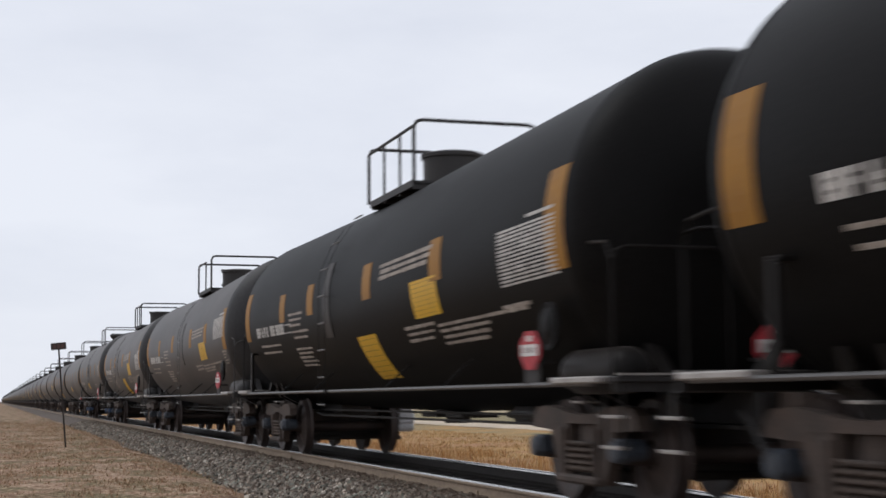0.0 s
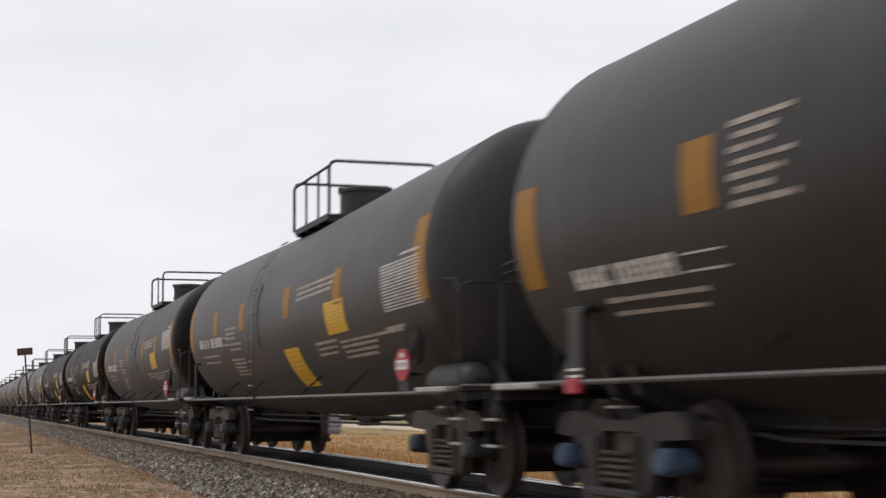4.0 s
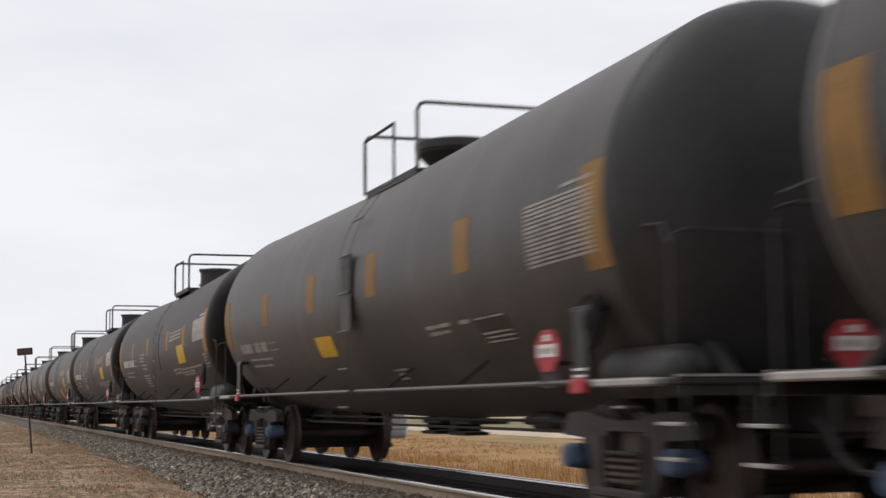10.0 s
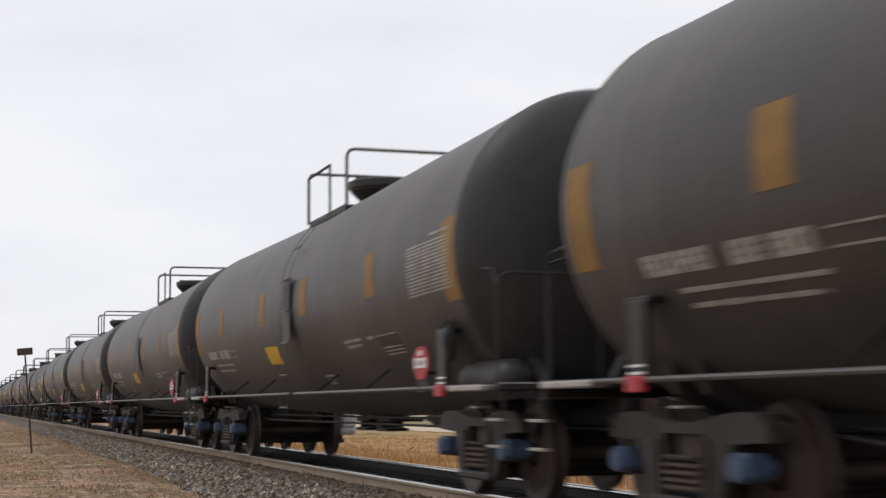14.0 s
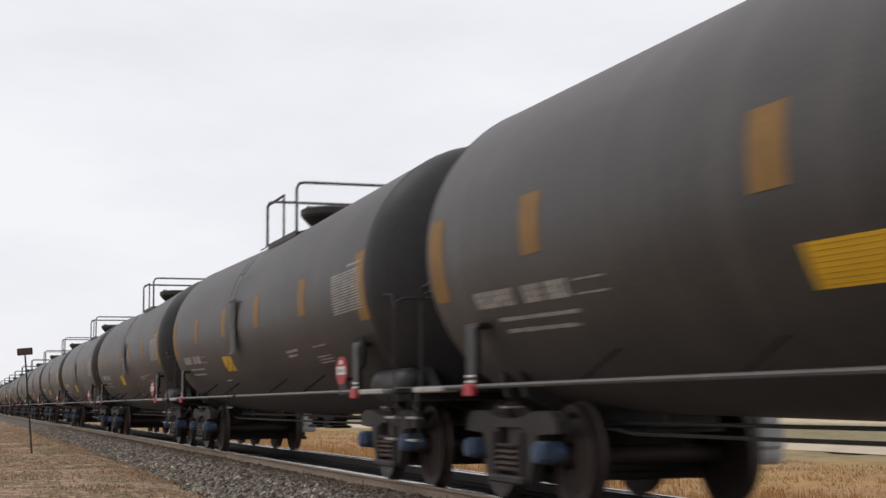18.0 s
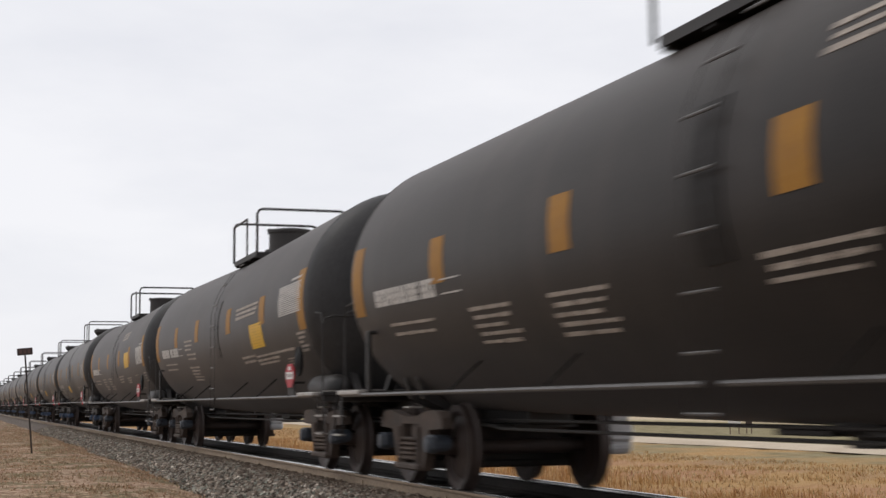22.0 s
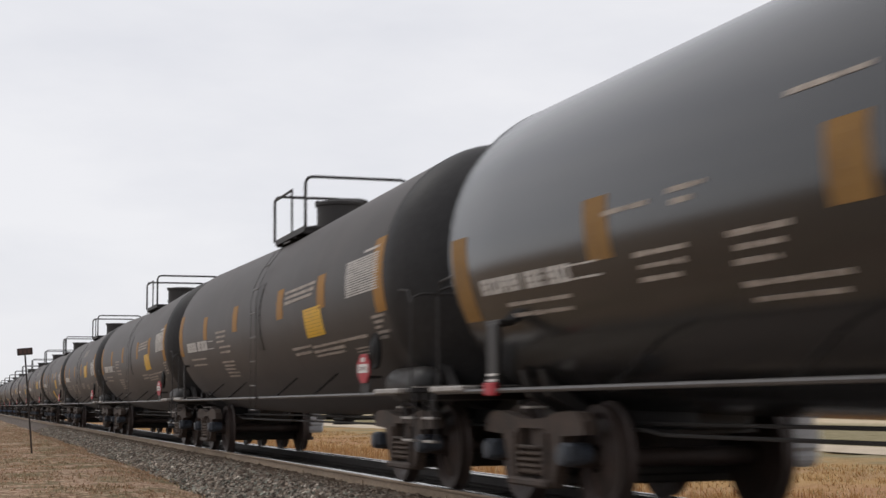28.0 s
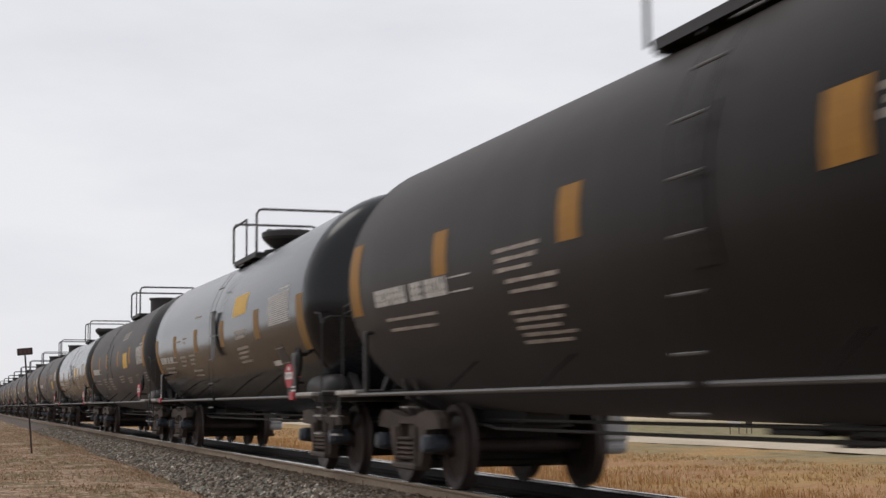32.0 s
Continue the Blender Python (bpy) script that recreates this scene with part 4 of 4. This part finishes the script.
FAINT = material("worn_white_lettering", (0.42, 0.39, 0.35), (0.18, 0.165, 0.145), 6, 0.6)
FIRST = 20.7 - 26 * SPEED - CAR / 2
# the train from its tail to its head: kind, paint, how far its couplings have run in or out
TRAIN = {
    -6: ("square", "umber", 1.0), -5: ("square", "black", 1.02), -4: ("gloss", "gloss", 1.0), -3: ("high", "black", 0.92), -2: ("gloss", "silver", 0.65), -1: ("square", "umber", 0.45),
    0: ("square", "umber", 0.30), 1: ("high", "umber", 0.36), 2: ("long", "umber", 0.34), 3: ("high", "umber", 0.31), 4: ("square", "umber", 0.35), 5: ("high", "umber", 0.43),
    6: ("plated", "grey", 0.60), 7: ("early", "brown", 0.47), 8: ("plated", "brown", 0.52), 9: ("plated", "grey", 0.60), 10: ("plated", "grey", 0.68), 11: ("plated", "grey", 0.54), 12: ("plated", "grey", 0.58), 13: ("plated", "grey", 0.78),
    14: ("square", "black", 0.66), 15: ("square", "black", 0.75), 16: ("long", "umber", 0.66), 17: ("listed", "brown", 1.05), 18: ("long", "brown", 1.1), 19: ("square", "black", 1.33), 20: ("long", "jet", 1.55), 21: ("long", "jet", 1.64),
    22: ("square", "brown", 1.65), 23: ("long", "grey", 1.65), 24: ("plated", "grey", 1.65),
}
CARS = [tank_car(*TRAIN[n], n) for n in sorted(TRAIN)]


def far_car(n):
    """A car of the train's head, never near: the same forms with the small parts left joined."""
    kind, paint = (("square", "brown"), ("plated", "grey"), ("long", "brown"))[n % 3]
    car = tagged(new("tank_car"), "distant dark tank car near the train's head", "tank car", "tank cars of the train")
    shared("tank", "tank", make_tank, PAINT[paint], car, smooth=True)
    shared("tank_head", "head", make_head, HEAD_SHADE, car, pose(0, -HEAD, ZC + slope(HEAD)), smooth=True)
    for s in (-1, 1):
        shared("stub_sill", "sill", None, FRAME, car, pose(0, s * 7.0, 0))
        shared("saddle", "saddle", None, FRAME, car, pose(0, s * 6.75, 0))
        tr = shared("truck", "bolster", None, RUST, car, pose(0, s * 6.98, 0))
        for e in (-1, 1):
            shared("wheelset", "wheelset", None, WHEEL, tr, pose(0, e * 0.889, 0.457))
        shared("side_frame", "sideframe", None, RUST, tr, pose(-1.0, 0, 0))
        shared("guard_rail", ("guard", False), None, FRAME, car, pose(0, s * 1.08, 0))
    shared("side_pipe", "longpipe", lambda bm: tube(bm, [(-1.5, -8.3, 1.075), (-1.5, 8.3, 1.075)], 0.016, 6), FRAME, car)
    shared("valve_housing", "housing", None, FRAME, car, pose(0, -0.15, 0))
    for i, (k, y0, y1, a, b) in enumerate(KINDS[kind]):
        if k == "y" or k == "o" and n < 34:
            shared("reflector" if k == "o" else "warning_label", (kind, i), None, YELLOW if k == "y" else DULL if kind == "plated" else ORANGE, car)
    car["start"] = FIRST + CAR * n + 1.65
    return car, []


CARS += [far_car(n) for n in range(25, 92)]

# ---- marker post beside the track ----
post = tagged(new("marker_post"), "leaning dark steel post with a small brown board", "marker post")
post.matrix_basis = pose(1.62, 35.6, soil(1.62, 35.6) - 0.05, 0, -5.0, 0)
bm = bmesh.new()
prism(bm, [(-0.02, -0.01), (-0.007, -0.01), (-0.006, 0.02), (0.006, 0.02), (0.007, -0.01), (0.02, -0.01), (0.009, 0.032), (-0.009, 0.032)], "z", 0, 2.45)
part("upright", bm, POST, post)
bm = bmesh.new()
box(bm, (0, -0.02, 2.47), (0.36, 0.03, 0.17), bevel=0.012)
board = part("board", bm, material("brown_board_paint", (0.06, 0.035, 0.03), (0.03, 0.02, 0.018), 12, 0.6), post, "dark reddish-brown board")
bm = bmesh.new()
for k in range(3):
    box(bm, (-0.095 + 0.095 * k, -0.037, 2.47), (0.06, 0.004, 0.09))
part("board_mark", bm, material("faded_red_marks", (0.12, 0.055, 0.045), (0.08, 0.04, 0.035), 14, 0.6), board, "faded red marks")

# ---- small signs beyond the road ----
WOOD = material("grey_sign_wood", (0.22, 0.15, 0.11), (0.12, 0.08, 0.06), 8, 0.8)
for dx, w, h, mat, label in ((0.0, 0.55, 0.26, PALE, "small white board on two thin posts"), (0.75, 0.30, 0.34, RUST, "small rust-brown board on a thin post")):
    sign = tagged(new("field_sign"), label, "sign", "signs beyond the road")
    sign.matrix_basis = pose(33.2 + dx, 57.5, soil(33.2, 57.5), 0, 0, -30)
    bm = bmesh.new()
    box(bm, (0, 0, 0.58), (w, 0.03, h), bevel=0.008)
    part("board", bm, mat, sign)
    for s in (-1, 1):
        bm = bmesh.new()
        box(bm, (s * w * 0.36, 0.03, 0.28), (0.05, 0.05, 0.68), bevel=0.008)
        part("leg", bm, WOOD, sign)

# ---- loose stones, grass ----
rng = np.random.default_rng(4)


def island_material(name, stops, rough=0.95):
    m = bpy.data.materials.new(name)
    m.use_nodes = True
    t, n = m.node_tree, m.node_tree.nodes
    b = n["Principled BSDF"]
    b.inputs["Roughness"].default_value, b.inputs["Specular IOR Level"].default_value = rough, 0.15
    geo, ramp = n.new("ShaderNodeNewGeometry"), n.new("ShaderNodeValToRGB")
    e = ramp.color_ramp.elements
    while len(e) < len(stops):
        e.new(0.5)
    for k, (p, c) in zip(e, stops):
        k.position, k.color = p, (*c, 1)
    t.links.new(geo.outputs["Random Per Island"], ramp.inputs["Fac"])
    t.links.new(ramp.outputs["Color"], b.inputs["Base Color"])
    return m


def dust_and_shadow(m):
    """Brown dust on the stones next to the rail, the rail's shadow put into its colour."""
    t, n = m.node_tree, m.node_tree.nodes
    b = n["Principled BSDF"]
    base = b.inputs["Base Color"].links[0].from_socket
    co, sep, mr, mix = n.new("ShaderNodeTexCoord"), n.new("ShaderNodeSeparateXYZ"), n.new("ShaderNodeMapRange"), n.new("ShaderNodeMixRGB")
    mr.inputs["From Min"].default_value, mr.inputs["From Max"].default_value, mr.inputs["To Max"].default_value = 4.25, 4.95, 0.7
    t.links.new(co.outputs["Object"], sep.inputs[0])
    t.links.new(sep.outputs["X"], mr.inputs["Value"])
    t.links.new(mr.outputs["Result"], mix.inputs["Fac"])
    t.links.new(base, mix.inputs["Color1"])
    mix.inputs["Color2"].default_value = (0.115, 0.078, 0.055, 1)
    t.links.new(mix.outputs["Color"], b.inputs["Base Color"])


def stuff(name, verts, faces, mat, label, category):
    me = bpy.data.meshes.new(name)
    me.from_pydata(verts, [], faces)
    me.materials.append(mat)
    return tagged(new(name, me), label, category, kind="stuff")


CUBE_FACES = np.array([(0, 1, 3, 2), (4, 6, 7, 5), (0, 4, 5, 1), (2, 3, 7, 6), (0, 2, 6, 4), (1, 5, 7, 3)])
CUBE = np.array([(x, y, z) for x in (-1, 1) for y in (-1, 1) for z in (-1, 1)], float)


def stones(count, x0, x1, y0, y1, lo, hi):
    vs, fs = [], []
    made = 0
    while made < count:
        x = rng.uniform(x0, x1)
        y = y0 + (y1 - y0) * rng.uniform() ** 1.5
        g, b = soil(x, y), bank(x, y)
        if g > b + 0.20 * rng.uniform() ** 2 + 0.05 * noise.noise(Vector((x * 1.3, y * 0.6, 4))):
            made += 1
            continue
        s = rng.uniform(lo, hi) * np.array([1, rng.uniform(0.6, 1), rng.uniform(0.5, 0.9)])
        p = (CUBE + rng.uniform(-0.35, 0.35, (8, 3))) * s / 2
        m = np.array(Euler(rng.uniform(0, 6.28, 3)).to_matrix())
        base = len(vs) * 8
        vs.append(p @ m.T + np.array((x, y, max(g, b) + lo * 0.2)))
        fs.append(CUBE_FACES + base)
        made += 1
    return np.concatenate(vs).tolist(), np.concatenate(fs).tolist()


STONES = island_material("broken_stone", ((0.0, (0.055, 0.048, 0.042)), (0.28, (0.17, 0.128, 0.10)), (0.52, (0.24, 0.215, 0.182)), (0.72, (0.42, 0.34, 0.27)), (0.84, (0.29, 0.31, 0.26)), (0.92, (0.07, 0.06, 0.05)), (1.0, (0.80, 0.70, 0.59))))
dust_and_shadow(STONES)
stuff("ballast_stones", *stones(64000, 2.9, 5.05, 12, 80, 0.028, 0.068), STONES, "loose grey and brown crushed stones of the ballast", "ballast stones")


def blades(count, x0, x1, y0, y1, lo, hi, where, near=1.0, bend=(0.3, 1.3)):
    """Bent grass blades in tufts."""
    vs, fs = [], []
    k = 0
    while k < count:
        cx, cy = rng.uniform(x0, x1), y0 + (y1 - y0) * rng.uniform() ** near
        k += 6
        if not where(cx, cy):
            continue
        for _ in range(6):
            x, y = cx + rng.normal(0, 0.06), cy + rng.normal(0, 0.06)
            h, a, w = rng.uniform(lo, hi), rng.uniform(0, 6.28), rng.uniform(0.004, 0.010)
            dx, dy, lean = math.cos(a), math.sin(a), rng.uniform(*bend) * h
            z = max(soil(x, y), bank(x, y)) if x < TRACK else soil(x, y)
            b = len(vs)
            vs += [(x - w * dy, y + w * dx, z), (x + w * dy, y - w * dx, z), (x + lean * 0.4 * dx + w * 0.7 * dy, y + lean * 0.4 * dy - w * 0.7 * dx, z + h * 0.6), (x + lean * 0.4 * dx - w * 0.7 * dy, y + lean * 0.4 * dy + w * 0.7 * dx, z + h * 0.6), (x + lean * dx, y + lean * dy, z + h)]
            fs += [(b, b + 1, b + 2, b + 3), (b + 3, b + 2, b + 4)]
    return vs, fs


DRY = island_material("dry_grass_blades", ((0.0, (0.25, 0.155, 0.095)), (0.4, (0.37, 0.245, 0.15)), (0.75, (0.54, 0.40, 0.27)), (0.88, (0.40, 0.21, 0.125)), (1.0, (0.29, 0.26, 0.14))))
STRAW = island_material("straw_grass_blades", ((0.0, (0.32, 0.165, 0.07)), (0.35, (0.43, 0.26, 0.11)), (0.7, (0.50, 0.33, 0.155)), (0.9, (0.64, 0.51, 0.32)), (1.0, (0.36, 0.34, 0.16))))
stuff("dry_grass", *blades(120000, -2.5, 4.1, 15, 80, 0.008, 0.045, lambda x, y: soil(x, y) > bank(x, y) - 0.16 * rng.uniform() ** 3 and noise.noise(Vector((x * 0.8, y * 0.5, 7))) > rng.uniform(-0.5, 0.4), 1.4), DRY, "sparse short dry grass on bare soil", "grass")
TUFT = island_material("brown_weed_blades", ((0.0, (0.20, 0.12, 0.07)), (0.4, (0.30, 0.20, 0.12)), (0.7, (0.24, 0.23, 0.12)), (1.0, (0.46, 0.37, 0.24))))
stuff("weeds", *blades(4000, -3.0, 3.8, 17, 90, 0.03, 0.10, lambda x, y: soil(x, y) > bank(x, y) and noise.noise(Vector((x * 0.6, y * 0.3, 17))) > rng.uniform(0.0, 0.3), 1.2), TUFT, "brown and olive dry weeds on the soil beside the ballast", "weeds")
stuff("field_grass", *blades(90000, 8.0, 19.5, 10, 95, 0.025, 0.10, lambda x, y: noise.noise(Vector((x * 0.3, y * 0.3, 2))) > rng.uniform(-0.6, 0.1), 1.3), STRAW, "straw-coloured short dry grass beside the track", "grass")
TALL = island_material("tall_straw_blades", ((0.0, (0.40, 0.20, 0.085)), (0.35, (0.50, 0.29, 0.12)), (0.7, (0.56, 0.36, 0.17)), (0.92, (0.66, 0.52, 0.31)), (1.0, (0.33, 0.15, 0.08))))
stuff("tall_grass", *blades(60000, 8.0, 12.5, 9, 60, 0.09, 0.27, lambda x, y: noise.noise(Vector((x * 0.5, y * 0.35, 12))) > rng.uniform(-0.7, 0.25) + max(0.0, x - 10.0) * 0.2, 1.5, (0.05, 0.55)), TALL, "knee-high straw-coloured dry grass along the track", "grass")
REDDISH = island_material("reddish_weed_stalks", ((0.0, (0.22, 0.07, 0.045)), (0.5, (0.34, 0.14, 0.075)), (0.8, (0.62, 0.50, 0.34)), (1.0, (0.20, 0.19, 0.09))))
stuff("field_weeds", *blades(2400, 8.0, 13.5, 12, 70, 0.04, 0.16, lambda x, y: noise.noise(Vector((x * 0.7, y * 0.5, 31))) > rng.uniform(-0.1, 0.3), 1.2), REDDISH, "reddish and pale weed stalks among the dry grass", "weeds")

# ---- the track ----
track = tagged(new("track"), "single railway track with dusty rails on dark ties", "railway track", kind="structure")
track.location = (TRACK, 0, 0)
for s in (-1, 1):
    bm = bmesh.new()
    prof = [(-0.034, -0.012), (-0.037, -0.03), (-0.034, -0.042), (-0.009, -0.055), (-0.009, -0.145), (-0.07, -0.168), (-0.07, -0.180), (0.07, -0.180), (0.07, -0.168), (0.009, -0.145), (0.009, -0.055), (0.034, -0.042), (0.037, -0.03), (0.034, -0.012)]
    prism(bm, prof, "y", -300, 3000)
    r = part("rail", bm, RAIL if s < 0 else RAIL_SHADE, track, "dust-covered steel rail" if s < 0 else "steel rail darkened for the shade under the train")
    r.location = (s * HALF, 0, 0)
    bm = bmesh.new()
    edge = [(-0.034, -0.0125)] if s < 0 else [(-0.034, -0.032), (-0.0388, -0.030), (-0.036, -0.011)]
    prism(bm, edge + [(-0.026, -0.002), (0, 0), (0.026, -0.002), (0.034, -0.0125)], "y", -300, 3000)
    part("running_surface", bm, TREAD, r, "polished bright running surface")
for k in range(150):
    y = 4 + 0.5 * k
    shared("tie", "tie", lambda bm: box(bm, (0, 0, -0.28), (2.6, 0.22, 0.16), bevel=0.012), TIE, track, pose(random.uniform(-0.03, 0.03), y, random.uniform(-0.006, 0.006), 0, 0, random.uniform(-0.6, 0.6)))
    if k % 7 == 1 and k > 8:
        shared("rail_anchor", "anchor", lambda bm: (box(bm, (-0.018, 0, -0.13), (0.02, 0.024, 0.08), bevel=0.004), box(bm, (0, 0, -0.187), (0.18, 0.03, 0.02))), RAIL, track, pose(-HALF, y + 0.14, 0))
bm = bmesh.new()
for k in range(80):
    box(bm, (0, 3.5 - 0.5 * k, -0.28), (2.6, 0.22, 0.16))
part("far_ties", bm, TIE, track, kind="stuff")


def motions():
    """Every car rolls on at an even speed; the wheels of those that pass the camera turn with it."""
    for c, sets in CARS:
        y = c["start"]
        walk(c, [(t, pose(TRACK, y + t * SPEED, 0)) for t in (0.0, 16.0, 32.0)])
        # wheels turn while the car is within sight
        t0, t1 = max(0.0, (-35 - y) / SPEED), min(32.0, (90 - y) / SPEED)
        for w in sets:
            m = w.matrix_basis.copy()
            k0, k1 = int(t0 * FPS), int(t1 * FPS)
            rows = [(k / FPS, m @ pose(0, 0, 0, -math.degrees(SPEED * k / FPS / 0.457))) for k in range(k0, k1 + 1)]
            if k1 - k0 < 2:
                rows = [(0.0, m), (32.0, m)]
            else:
                if k0 > 0:
                    rows.insert(0, (0.0, rows[0][1]))
                if k1 < 32 * FPS:
                    rows.append((32.0, rows[-1][1]))
            walk(w, rows)


motions()
